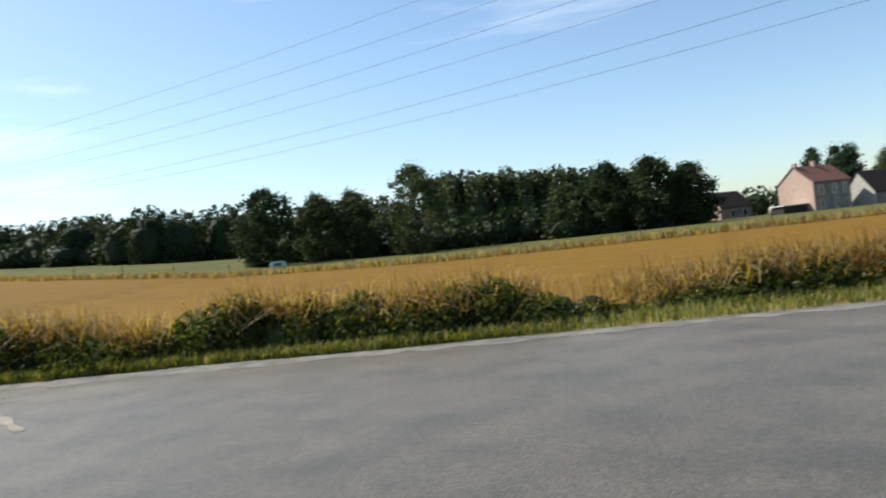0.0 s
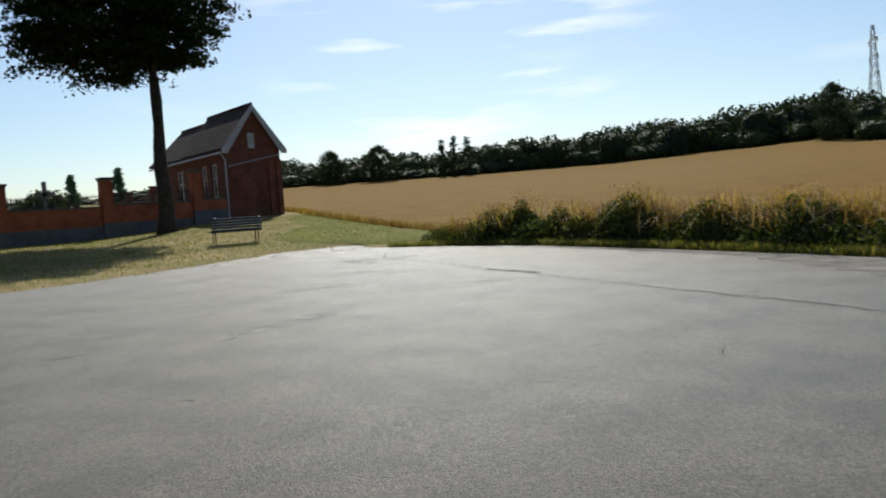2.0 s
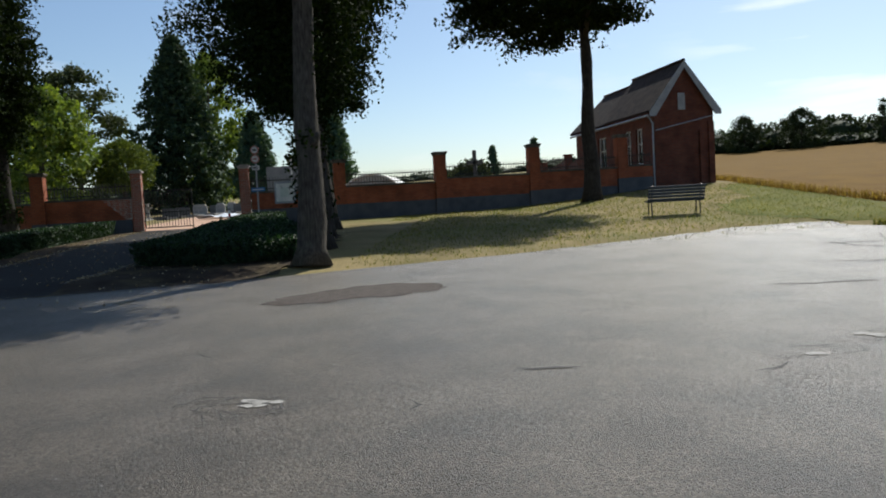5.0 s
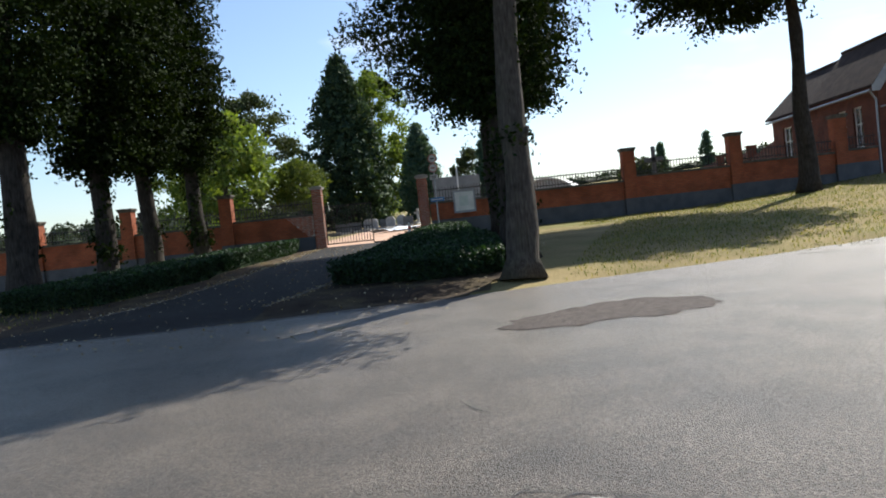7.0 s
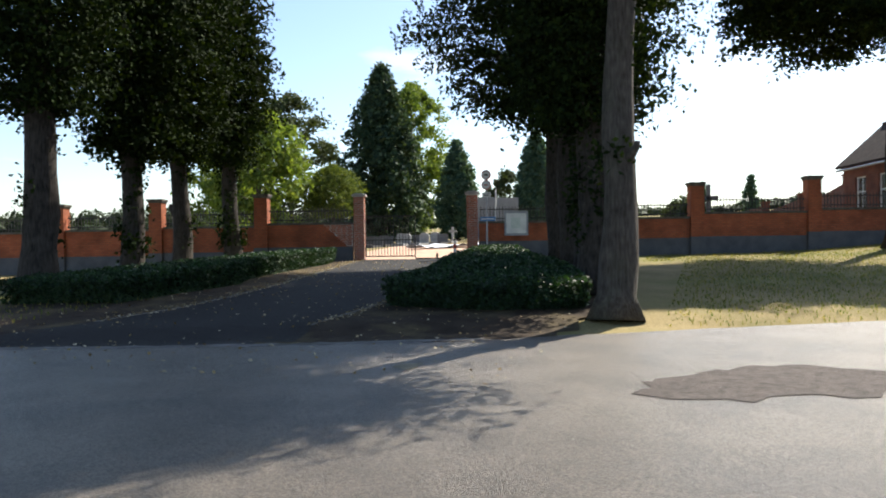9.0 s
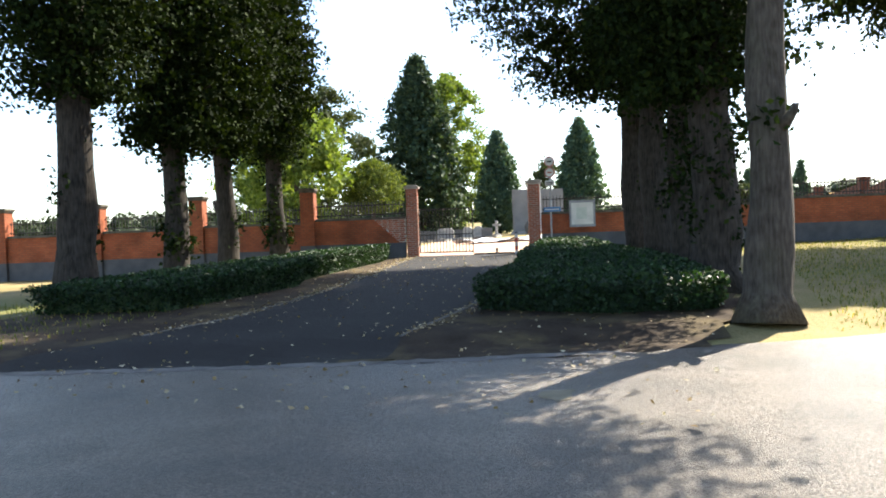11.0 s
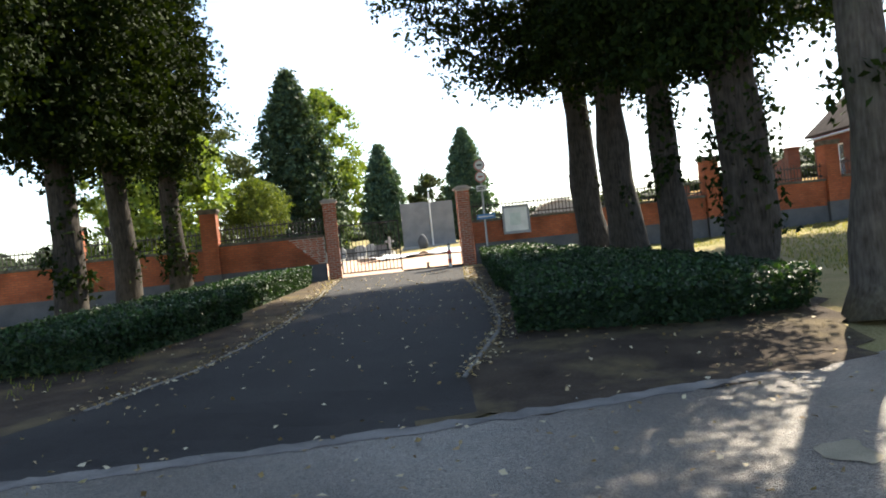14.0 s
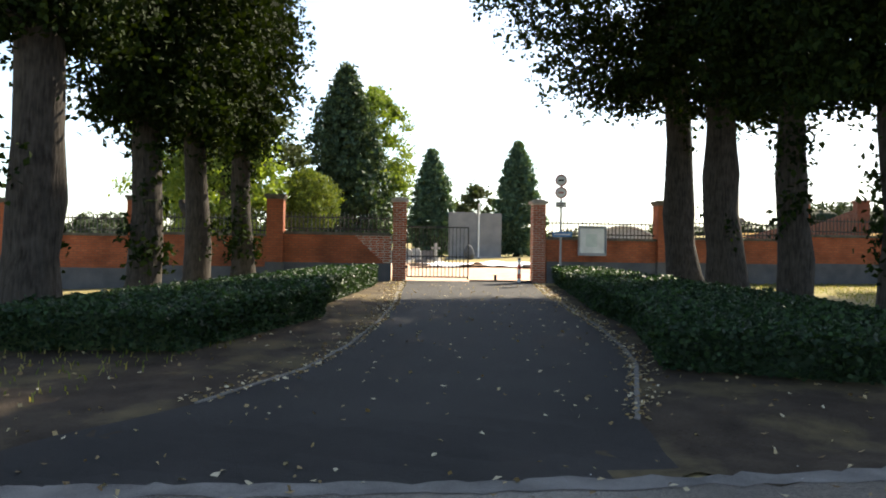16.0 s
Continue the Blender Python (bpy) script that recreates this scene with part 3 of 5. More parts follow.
tagged(part("grit_path", sheet(rough_line(GRIT, 1.0, 0.05, 10), 0.6, 0.012), REDGRIT), "reddish grit path inside the gate", "path", kind="structure")

gx, gy = axis_steps(-48.0, 12.0, 0.6), axis_steps(-34.2, 18.0, 0.6)
COVERED = [[ROAD_EDGE[0]] + ROAD_EDGE[1:] + [(70, -44)], drive_outline, GRIT]


def inside(poly, x, y):
    hit = False
    for (ax, ay), (bx, by) in zip(poly, poly[1:] + poly[:1]):
        if (ay > y) != (by > y) and x < (bx - ax) * (y - ay) / (by - ay) + ax:
            hit = not hit
    return hit



def sunk(x, y):
    """How far the lawn's sheet lies lower under paving and beds."""
    if not (-70 < x < 72 and -46 < y < 14):
        return 0.0
    if any(inside(c, x, y) for c in COVERED):
        return 0.035
    return 0.02 if inside(SOIL_RIGHT, x, y) or inside(SOIL_LEFT, x, y) else 0.0


gv = [(x, y, ground_z(x, y) - sunk(x, y)) for y in gy for x in gx]
W = len(gx)
gq = [(j * W + i, j * W + i + 1, (j + 1) * W + i + 1, (j + 1) * W + i) for j in range(len(gy) - 1) for i in range(W - 1)]
tagged(new("ground", fast_mesh("ground", gv, gq, LAWN)), "dry yellowing lawn and open ground rising gently from the road", "ground", kind="structure")


# ---- cemetery wall ----
def bar_fence(parent, y0, y1, z0, high=0.62, step=0.125):
    """Iron railing on the coping: two rails and pointed bars."""
    part("rail", boxes((-0.02, y0, z0 + 0.09, 0.02, y1, z0 + 0.13)), IRON, parent)
    part("rail", boxes((-0.02, y0, z0 + high - 0.17, 0.02, y1, z0 + high - 0.13)), IRON, parent)
    bm = bmesh.new()
    tube(bm, [(0, 0, 0), (0, 0, high - 0.08), (0, 0, high)], [0.016, 0.016, 0.003], 5)
    me = mesh_of(bm, "bar", IRON)
    n = max(2, int((y1 - y0) / step))
    for i in range(n):
        b = part("bar", me, IRON, parent)
        b.location = (0, y0 + (i + 0.5) * (y1 - y0) / n, z0)


def wall_panel(y0, y1, top):
    """Brick wall between two piers, with cement plinth, coping and railing."""
    za = min(foot(y0), foot(y1))
    zb = za - 0.3
    w = thing("cemetery_wall", WALL, "low orange brick cemetery wall with grey cement plinth and dark coping", "wall", "wall panels", "structure")
    part("brickwork", boxes((-0.24, y0, zb, 0, y1, top - 0.09)), WALLBRICK, w)
    part("plinth", boxes((0.004, y0, zb, 0.045, y1, za + 0.70), bevel=0.008), CEMENT, w, "grey cement plinth")
    part("coping", boxes((-0.29, y0, top - 0.09, 0.06, y1, top), bevel=0.02), COPING, w, "dark mossy coping")
    f = thing("railing", WALL @ pose(-0.12, 0, 0), "dark iron railing with pointed bars on the brick wall", "railing", "railings on the wall")
    bar_fence(f, y0 + 0.03, y1 - 0.03, top)
    return w


def pier(y, top, wide=0.52):
    z = foot(y) - 0.3
    p = thing("wall_pier", WALL @ pose(-0.12, y, 0), "square orange brick wall pier with a flat projecting cap", "pier", "wall piers", "structure")
    part("shaft", boxes((-wide / 2, -wide / 2, z, wide / 2, wide / 2, top - 0.16)), WALLBRICK, p)
    part("plinth", boxes((-wide / 2 - 0.03, -wide / 2 - 0.03, z, wide / 2 + 0.03, wide / 2 + 0.03, z + 1.0), bevel=0.01), CEMENT, p)
    part("cap", boxes((-wide / 2 - 0.03, -wide / 2 - 0.03, top - 0.16, wide / 2 + 0.03, wide / 2 + 0.03, top - 0.09), (-wide / 2 - 0.07, -wide / 2 - 0.07, top - 0.09, wide / 2 + 0.07, wide / 2 + 0.07, top), bevel=0.012), COPING, p, "dark flat cap")


GATE_LEFT, GATE_RIGHT = -4.27, 0.27
PIERS_RIGHT = [(4.48, 3.94), (9.18, 4.11), (13.77, 4.30), (18.3, 4.60)]
PIERS_LEFT = [(-8.22, 3.88), (-12.5, 3.74), (-16.5, 3.58), (-20.3, 3.55), (-24.4, 3.52), (-28.5, 3.5), (-32.6, 3.5)]
for y, top in PIERS_RIGHT + PIERS_LEFT:
    pier(y, top)
run = [GATE_RIGHT] + [p[0] for p in PIERS_RIGHT]
for a, b, top in zip(run, run[1:], (2.68, 2.76, 2.93, 3.03)):
    wall_panel(a + 0.26, b - 0.26, top)
run = [GATE_LEFT] + [p[0] for p in PIERS_LEFT]
for a, b, top in zip(run, run[1:], (2.71, 2.62, 2.54, 2.48, 2.46, 2.46, 2.46)):
    wall_panel(b + 0.26, a - 0.26, top)
wall_panel(18.56, 19.9, 3.1)


# ---- chapel of rest ----
CH = pose(-44.0, 6.2, 0, 0, 0, 16)      # near corner; local -x runs along the side, +y along the gable
CH_W, CH_L, CH_E, CH_R = 3.15, 11.0, 6.0, 8.0
CH_B = 1.2


def prism(bm, rows):
    """Closed solid from two end outlines of the same number of points."""
    a, b = [[bm.verts.new(p) for p in r] for r in rows]
    n = len(a)
    for i in range(n):
        bm.faces.new((a[i], a[(i + 1) % n], b[(i + 1) % n], b[i]))
    bm.faces.new(a[::-1])
    bm.faces.new(b)


GREYPAINT = shade("weathered_grey_paint", (0.26, 0.27, 0.28), (0.38, 0.39, 0.40), 3, 0.7, 0.2, 40, spec=0.25)
chapel = thing("mortuary_chapel", CH, "small red brick chapel with steep dark tiled roof, grey bargeboards", "chapel")
bm = bmesh.new()
prism(bm, [[(0, 0, CH_B), (0, CH_W, CH_B), (0, CH_W, CH_E), (0, CH_W / 2, CH_R - 0.1), (0, 0, CH_E)], [(-0.3, 0, CH_B), (-0.3, CH_W, CH_B), (-0.3, CH_W, CH_E), (-0.3, CH_W / 2, CH_R - 0.1), (-0.3, 0, CH_E)]])
part("gable_wall", bm, CHAPELBRICK, chapel)
# side wall with openings between piers of brick
WIN0, WIN1 = 3.15, 5.0
wins = [(-2.2, -1.4), (-3.6, -2.8), (-7.4, -6.2), (-9.7, -8.6)]
xs = [-0.3] + [v for w in sorted(wins, reverse=True) for v in (w[1], w[0])] + [-CH_L]
specs = [(xs[i + 1], 0, CH_B, xs[i], 0.3, CH_E) for i in range(0, len(xs), 2)]
specs += [(a, 0, CH_B, b, 0.3, WIN0) for a, b in wins] + [(a, 0, WIN1, b, 0.3, CH_E) for a, b in wins]
part("side_wall", boxes(*specs), CHAPELBRICK, chapel)
part("back_wall", boxes((-CH_L, CH_W - 0.3, CH_B, -0.3, CH_W, CH_E), (-CH_L, 0.3, CH_B, -CH_L + 0.3, CH_W - 0.3, CH_E)), CHAPELBRICK, chapel)
GLASS = bpy.data.materials.new("window_glass")
GLASS.use_nodes = True
gb = GLASS.node_tree.nodes["Principled BSDF"]
gb.inputs["Base Color"].default_value = (0.75, 0.8, 0.82, 1)
gb.inputs["Roughness"].default_value = 0.05
gb.inputs["Transmission Weight"].default_value = 0.9
for a, b in wins:
    w = part("window", boxes((a, 0.10, WIN0, a + 0.06, 0.16, WIN1), (b - 0.06, 0.10, WIN0, b, 0.16, WIN1), (a, 0.10, WIN0, b, 0.16, WIN0 + 0.06), (a, 0.10, WIN1 - 0.06, b, 0.16, WIN1), ((a + b) / 2 - 0.02, 0.11, WIN0 + 0.05, (a + b) / 2 + 0.02, 0.15, WIN1 - 0.05), (a + 0.05, 0.11, 4.2, b - 0.05, 0.15, 4.25)), WHITE, chapel, "white painted window frame")
    part("pane", boxes((a + 0.05, 0.125, WIN0 + 0.05, b - 0.05, 0.135, WIN1 - 0.05)), GLASS, w)
    part("sill", boxes((a - 0.08, -0.06, WIN0 - 0.07, b + 0.08, 0.14, WIN0 - 0.002), bevel=0.01), CONCRETE, chapel)


def roof_piece(x0, x1, eave, ridge, hip=0.0, over=0.28):
    bm = bmesh.new()
    k = (ridge - eave) / (CH_W / 2)
    yo, ze = -over, eave - over * k
    for s in (0, 1):
        f = (lambda y: y) if s == 0 else (lambda y: CH_W - y)
        top = [(x0, f(yo), ze), (x0, f(CH_W / 2), ridge), (x1 + hip, f(CH_W / 2), ridge), (x1, f(yo), ze)]
        prism(bm, [[(x, y, z + 0.10) for x, y, z in top], [(x, y, z) for x, y, z in top]])
    if hip:
        top = [(x1, yo, ze), (x1 + hip, CH_W / 2, ridge), (x1, CH_W - yo, ze)]
        prism(bm, [[(x, y, z + 0.10) for x, y, z in top], [(x, y, z) for x, y, z in top]])
    bmesh.ops.recalc_face_normals(bm, faces=bm.faces[:])
    return bm


roof = part("roof", roof_piece(0.18, -5.7, CH_E, CH_R), ROOFTILE, chapel, "dark brown tiled roof")
part("lower_roof", roof_piece(-5.55, -CH_L - 0.3, CH_E - 0.10, CH_R - 0.30, hip=1.4), ROOFTILE, chapel)
part("ridge", tubes(([(0.2, CH_W / 2, CH_R + 0.12), (-5.7, CH_W / 2, CH_R + 0.12)], 0.09), ([(-5.65, CH_W / 2, CH_R - 0.2), (-9.9, CH_W / 2, CH_R - 0.2)], 0.09)), ROOFTILE, roof, smoothed=True)
k = (CH_R - CH_E) / (CH_W / 2)
for s in (0, 1):
    f = (lambda y: y) if s == 0 else (lambda y: CH_W - y)
    bm = bmesh.new()
    pr = [(f(-0.34), CH_E - 0.34 * k - 0.14), (f(-0.34), CH_E - 0.34 * k + 0.08), (f(CH_W / 2), CH_R + 0.12), (f(CH_W / 2), CH_R - 0.24), (f(-0.02), CH_E - 0.34 * k - 0.14)]
    prism(bm, [[(0.20, y, z) for y, z in pr], [(0.24, y, z) for y, z in pr]])
    bmesh.ops.recalc_face_normals(bm, faces=bm.faces[:])
    part("bargeboard", bm, GREYPAINT, chapel, "grey painted bargeboard")
part("gable_window", boxes((-0.02, 1.28, 5.72, 0.03, 1.66, 6.55), bevel=0.01), GREYPAINT, chapel, "narrow pale blind window")
part("flashing", tubes(([(0.03, 0.05, 4.74), (0.03, CH_W, 5.38)], 0.035)), ZINC, chapel, "sloping pale flashing strip")
part("gutter", tubes(([(0.1, -0.36, CH_E - 0.52), (-CH_L, -0.36, CH_E - 0.56)], 0.06)), ZINC, chapel)
part("downpipe", tubes(([(-0.05, -0.30, CH_E - 0.55), (-0.05, -0.07, CH_E - 0.9), (-0.05, -0.07, 1.5)], 0.045)), ZINC, chapel)
part("buttress", boxes((0.0, 2.35, CH_B, 0.12, 2.55, 4.65), (0.0, CH_W - 0.3, CH_B, 0.10, CH_W, 5.1)), CHAPELBRICK, chapel)

# ---- gate ----
BRICK_ME = mesh_of(boxes((-0.098, -0.05, -0.0285, 0.098, 0.05, 0.0285), bevel=0.005), "brick", POSTBRICK)
HALF_ME = mesh_of(boxes((-0.045, -0.05, -0.0285, 0.045, 0.05, 0.0285), bevel=0.005), "brick", POSTBRICK)


def gate_post(y, top):
    z0 = foot(y) - 0.25
    p = thing("gate_post", WALL @ pose(-0.12, y, 0), "red brick gate post with pale joints and a stone cap", "gate post", "gate posts")
    h = 0.215
    part("core", boxes((-h + 0.008, -h + 0.008, z0, h - 0.008, h - 0.008, top - 0.14)), MORTAR, p)
    part("cap", boxes((-h - 0.07, -h - 0.07, top - 0.14, h + 0.07, h + 0.07, top - 0.05), (-h + 0.02, -h + 0.02, top - 0.05, h - 0.02, h - 0.02, top), bevel=0.02), CONCRETE, p, "weathered pale cap stone")
    z, i = z0 + 0.2, 0
    while z < top - 0.16:
        rows = [(-0.108, 0.0, 0), (0.108, 0.0, 0)] if i % 2 == 0 else [(-0.163, 0, 1), (0.0, 0, 0), (0.163, 0, 1)]
        for sx, rot in ((h - 0.045, 90), (-h + 0.045, 90)):
            for v, _, half in rows:
                b = part("brick", HALF_ME if half else BRICK_ME, POSTBRICK, p)
                b.matrix_local = pose(sx, v, z, 0, 0, rot)
        for sy in (h - 0.045, -h + 0.045):
            b = part("brick", BRICK_ME, POSTBRICK, p)
            b.matrix_local = pose(0.0, sy, z)
        z += 0.075
        i += 1
    return p


gate_post(GATE_LEFT, 3.87)
gate_post(GATE_RIGHT, 3.90)
gz = foot(-3.2)
gate = thing("gate_leaf", WALL @ pose(-0.12, GATE_LEFT + 0.24, gz + 0.12), "closed leaf of a dark iron bar gate between brick posts", "gate")
GW, GH = 2.02, 1.66
part("gate_frame", boxes((-0.02, 0, 0, 0.02, 0.04, GH), (-0.02, GW - 0.04, -0.06, 0.02, GW, GH), (-0.02, 0.04, 0, 0.02, GW - 0.04, 0.045), (-0.02, 0.04, GH - 0.045, 0.02, GW - 0.04, GH), (-0.018, 0.04, 0.66, 0.018, GW - 0.04, 0.70)), IRON, gate)
BAR = mesh_of(tubes(([(0, 0, 0.04), (0, 0, 0.67)], 0.014), sides=6), "bar", IRON)
THIN = mesh_of(tubes(([(0, 0, 0.69), (0, 0, GH - 0.04)], 0.010), sides=6), "bar", IRON)
for i in range(15):
    for me in (BAR, THIN):
        b = part("bar", me, IRON, gate)
        b.location = (0, 0.04 + (i + 1) * (GW - 0.08) / 16, 0)
for z in (0.3, 1.4):
    part("hinge", boxes((-0.03, -0.06, z, 0.03, 0.02, z + 0.08), bevel=0.01), IRON, gate)

# ---- hedges ----
def hedge(poly, high, count, seed, label):
    rng = np.random.default_rng(seed)
    cx, cy = sum(p[0] for p in poly) / len(poly), sum(p[1] for p in poly) / len(poly)
    h = thing("hedge", pose(0, 0, 0), label, "hedge", "clipped hedges")
    core = [(cx + (x - cx) * 0.95, cy + (y - cy) * 0.95) for x, y in poly]
    bm = sheet(core, 1.0, high * 0.86)
    ext = bmesh.ops.extrude_face_region(bm, geom=bm.faces[:])
    for v in [e for e in ext["geom"] if isinstance(e, bmesh.types.BMVert)]:
        v.co.z = ground_z(v.co.x, v.co.y) - 0.02
    bmesh.ops.recalc_face_normals(bm, faces=bm.faces[:])
    part("inner_growth", bm, FIR_LEAF, h)
    pts = []
    x0, x1 = min(p[0] for p in poly), max(p[0] for p in poly)
    y0, y1 = min(p[1] for p in poly), max(p[1] for p in poly)
    while len(pts) < count * 0.5:
        x, y = rng.uniform(x0, x1), rng.uniform(y0, y1)
        if inside(poly, x, y):
            lump = 0.05 * noise.noise(Vector((x * 1.3, y * 1.3, seed))) + 0.05 * noise.noise(Vector((x * 4, y * 4, seed)))
            pts.append((x, y, ground_z(x, y) + high + lump + rng.normal(0, 0.03)))
    per = [math.hypot(b[0] - a[0], b[1] - a[1]) for a, b in zip(poly, poly[1:] + poly[:1])]
    total = sum(per)
    for (a, b), L in zip(zip(poly, poly[1:] + poly[:1]), per):
        for _ in range(int(count * 0.5 * L / total)):
            u, v = rng.uniform(), rng.uniform() ** 0.8
            x, y = a[0] + (b[0] - a[0]) * u, a[1] + (b[1] - a[1]) * u
            s = 0.97 + 0.03 * v * 1.2 + rng.normal(0, 0.012)
            lump = 0.12 * noise.noise(Vector((x * 1.7, y * 1.7, v * 2 + seed)))
            dx, dy = (x - cx), (y - cy)
            q = s + lump / max(1.0, math.hypot(dx, dy))
            pts.append((cx + dx * q, cy + dy * q, ground_z(x, y) + 0.04 + (high - 0.02) * v))
    part("foliage", leaf_mesh("foliage", np.array(pts), 0.085, rng, HEDGE_LEAF, up=0.35), HEDGE_LEAF, h)


HEDGE_RIGHT = [(-22.1, -9.75), (-25.6, -10.0), (-28.6, -10.75), (-37.3, -12.2), (-37.5, -10.8), (-31.0, -8.8), (-26.5, -7.0), (-22.6, -5.95), (-21.9, -7.6)]
HEDGE_LEFT = [(-20.7, -17.9), (-21.3, -15.4), (-25.6, -15.2), (-27.0, -15.9), (-33.8, -16.9), (-35.2, -17.4), (-35.0, -18.6), (-28.0, -17.9), (-23.5, -18.0)]
hedge(HEDGE_RIGHT, 0.54, 46000, 21, "low clipped evergreen hedge with glossy dark leaves beside the driveway")
hedge(HEDGE_LEFT, 0.54, 42000, 22, "low clipped dark evergreen hedge under the row of limes")

# ---- the limes in front of the wall ----
LIME = "tall lime tree with thick grey trunk and dense dark crown"
for i, (x, y, r, base, sp, h, lean, shoots, *off) in enumerate([
        (-22.0, -5.4, 0.35, 7.2, 2.2, 13.2, (0.1, 0.2), 170, (0.0, 0.0)),
        (-25.2, -6.15, 0.44, 4.0, 1.6, 14.5, (0.0, 0.0), 900, (0.0, -0.2)),
        (-28.9, -6.9, 0.34, 4.5, 2.0, 15.5, (-0.2, -0.2), 300),
        (-32.3, -7.7, 0.46, 4.9, 2.6, 17.0, (0.1, -0.5), 60, (0.0, 0.2)),
        (-34.4, -8.5, 0.46, 5.6, 2.8, 17.5, (0.0, -0.6), 60, (-0.4, -1.7)),
        (-22.3, -18.3, 0.42, 4.7, 1.9, 16.0, (0.1, 0.0), 200),
        (-26.5, -19.35, 0.34, 4.0, 1.7, 15.5, (0.0, -0.2), 460),
        (-29.5, -20.0, 0.32, 4.1, 1.6, 15.5, (0.1, -0.3), 160),
        (-33.9, -21.1, 0.34, 4.4, 1.55, 16.0, (0.0, -0.3), 620, (0.0, -0.1))]):
    # front trunk takes the lit bark, the others the copy with shade in its colour
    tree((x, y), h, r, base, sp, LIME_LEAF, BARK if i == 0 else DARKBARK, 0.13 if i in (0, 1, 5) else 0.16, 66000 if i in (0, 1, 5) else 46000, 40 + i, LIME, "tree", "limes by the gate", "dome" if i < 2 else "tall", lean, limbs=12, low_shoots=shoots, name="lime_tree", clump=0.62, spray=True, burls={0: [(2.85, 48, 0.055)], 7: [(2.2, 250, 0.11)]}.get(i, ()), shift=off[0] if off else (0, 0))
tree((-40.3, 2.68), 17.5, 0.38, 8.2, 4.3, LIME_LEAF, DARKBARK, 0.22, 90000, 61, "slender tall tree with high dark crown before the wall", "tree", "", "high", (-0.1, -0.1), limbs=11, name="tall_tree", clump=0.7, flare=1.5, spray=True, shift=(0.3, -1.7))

# ---- far woods ----
def at_az(az, dist):
    a = radians(az)
    return -math.sin(a) * dist, math.cos(a) * dist


def wood(rows, seed, label, material=FAR_LEAF, card=0.85, per=64, name="wood", heart=0.475):
    """A belt of far trees, many crowns of leaf clumps as one mass. rows: azimuth, distance, height, width."""
    rng = np.random.default_rng(seed)
    pts = []
    core = bmesh.new()
    for az, dist, high, wide in rows:
        x, y = at_az(az, dist)
        z = ground_z(x, y)
        n = int(1.7 * per * wide * high / 10)
        u = rng.uniform(0, 1, n)
        a = rng.uniform(0, math.tau, n)
        env = wide * 0.5 * np.sqrt(np.clip(1 - (1.6 * (u - 0.42)) ** 2, 0.08, 1)) * (1 + 0.2 * np.sin(3 * a + az))
        r = env * rng.uniform(0.88, 1.06, n)
        pts.append(np.stack([x + r * np.cos(a), y + r * np.sin(a), z - 0.7 + u * (high + 0.7) * (1 + 0.06 * np.sin(5 * a))], 1) + rng.normal(0, 0.18, (n, 3)))
        m = Matrix.LocRotScale((x, y, z + high * 0.40), None, (wide * heart, wide * heart, high * heart))
        bmesh.ops.create_icosphere(core, subdivisions=2, radius=1.0, matrix=m)
    for v in core.verts:
        v.co += noise.noise_vector(v.co * 0.35) * 1.1
    t = thing(name, pose(0, 0, 0), label, "wood", kind="stuff")
    part("inner_mass", core, material, t)
    part("foliage", leaf_mesh("foliage", np.concatenate(pts), card, rng, material, slim=0.8), material, t)


rnd = random.Random(11)
rows = []
az = 19.0
while az < 80:
    d = lerp(az, [19, 30, 40, 55, 75, 92], [205, 235, 262, 268, 268, 275])
    for k in (-5, 0, 9):
        rows.append((az + rnd.uniform(-0.5, 0.5), d + k + rnd.uniform(-3, 5), lerp(az, [19, 40, 58, 66, 72, 92], [13, 13.5, 12, 9, 9.5, 8]) * rnd.uniform(0.70, 0.98) * (0.55 if k < 0 else 1.0) + max(k, 0) * 0.12, rnd.uniform(8, 13)))
    az += 1.5
wood(rows, 71, "dark green wood along the top of the wheat field")
rows = []
az = -3.0
while az < 24:
    rows.append((az, 205 + rnd.uniform(-8, 8), rnd.uniform(11, 14), rnd.uniform(9, 12)))
    az += 1.7
wood(rows, 72, "distant dark wood behind the pasture")
CLIPPED_LEAF = leafy("clipped_ball_leaves", (0.035, 0.055, 0.014), (0.065, 0.095, 0.024), (0.13, 0.16, 0.045), 0.3)
rows = []
az = 80.0
while az < 150:
    for k in (-5, 0):
        rows.append((az + rnd.uniform(-0.6, 0.6), 292 + k * 2 + rnd.uniform(-6, 6), rnd.uniform(0.7, 1.2) * lerp(az, [80, 90, 103, 112], [5.0, 3.0, 3.6, 8.5]) * (0.6 if k < 0 else 1), rnd.uniform(9, 14)))
    az += 1.9
wood(rows, 73, "low distant wood beyond the burial ground")
rows = [(az, 152 + rnd.uniform(-5, 5), lerp(az, [-15, 0], [12.0, 15.2]) * rnd.uniform(0.94, 1.04), rnd.uniform(3.8, 4.8)) for az in np.arange(-15.0, 0.6, 0.75)]
rows += [(az, 146 + rnd.uniform(-3, 3), lerp(az, [-15, 0], [11.4, 14.4]) * rnd.uniform(0.92, 1.04), rnd.uniform(3.6, 4.6)) for az in np.arange(-14.6, 0.6, 0.9)]
wood(rows, 74, "grey-green poplar plantation behind the pasture", WILLOW_LEAF, 0.75, 95, "poplar_wood", 0.34)
rows = [(az, 134 + rnd.uniform(-4, 4), rnd.uniform(4.5, 7.5), rnd.uniform(5, 8)) for az in np.arange(-18.5, 14.0, 1.5)]
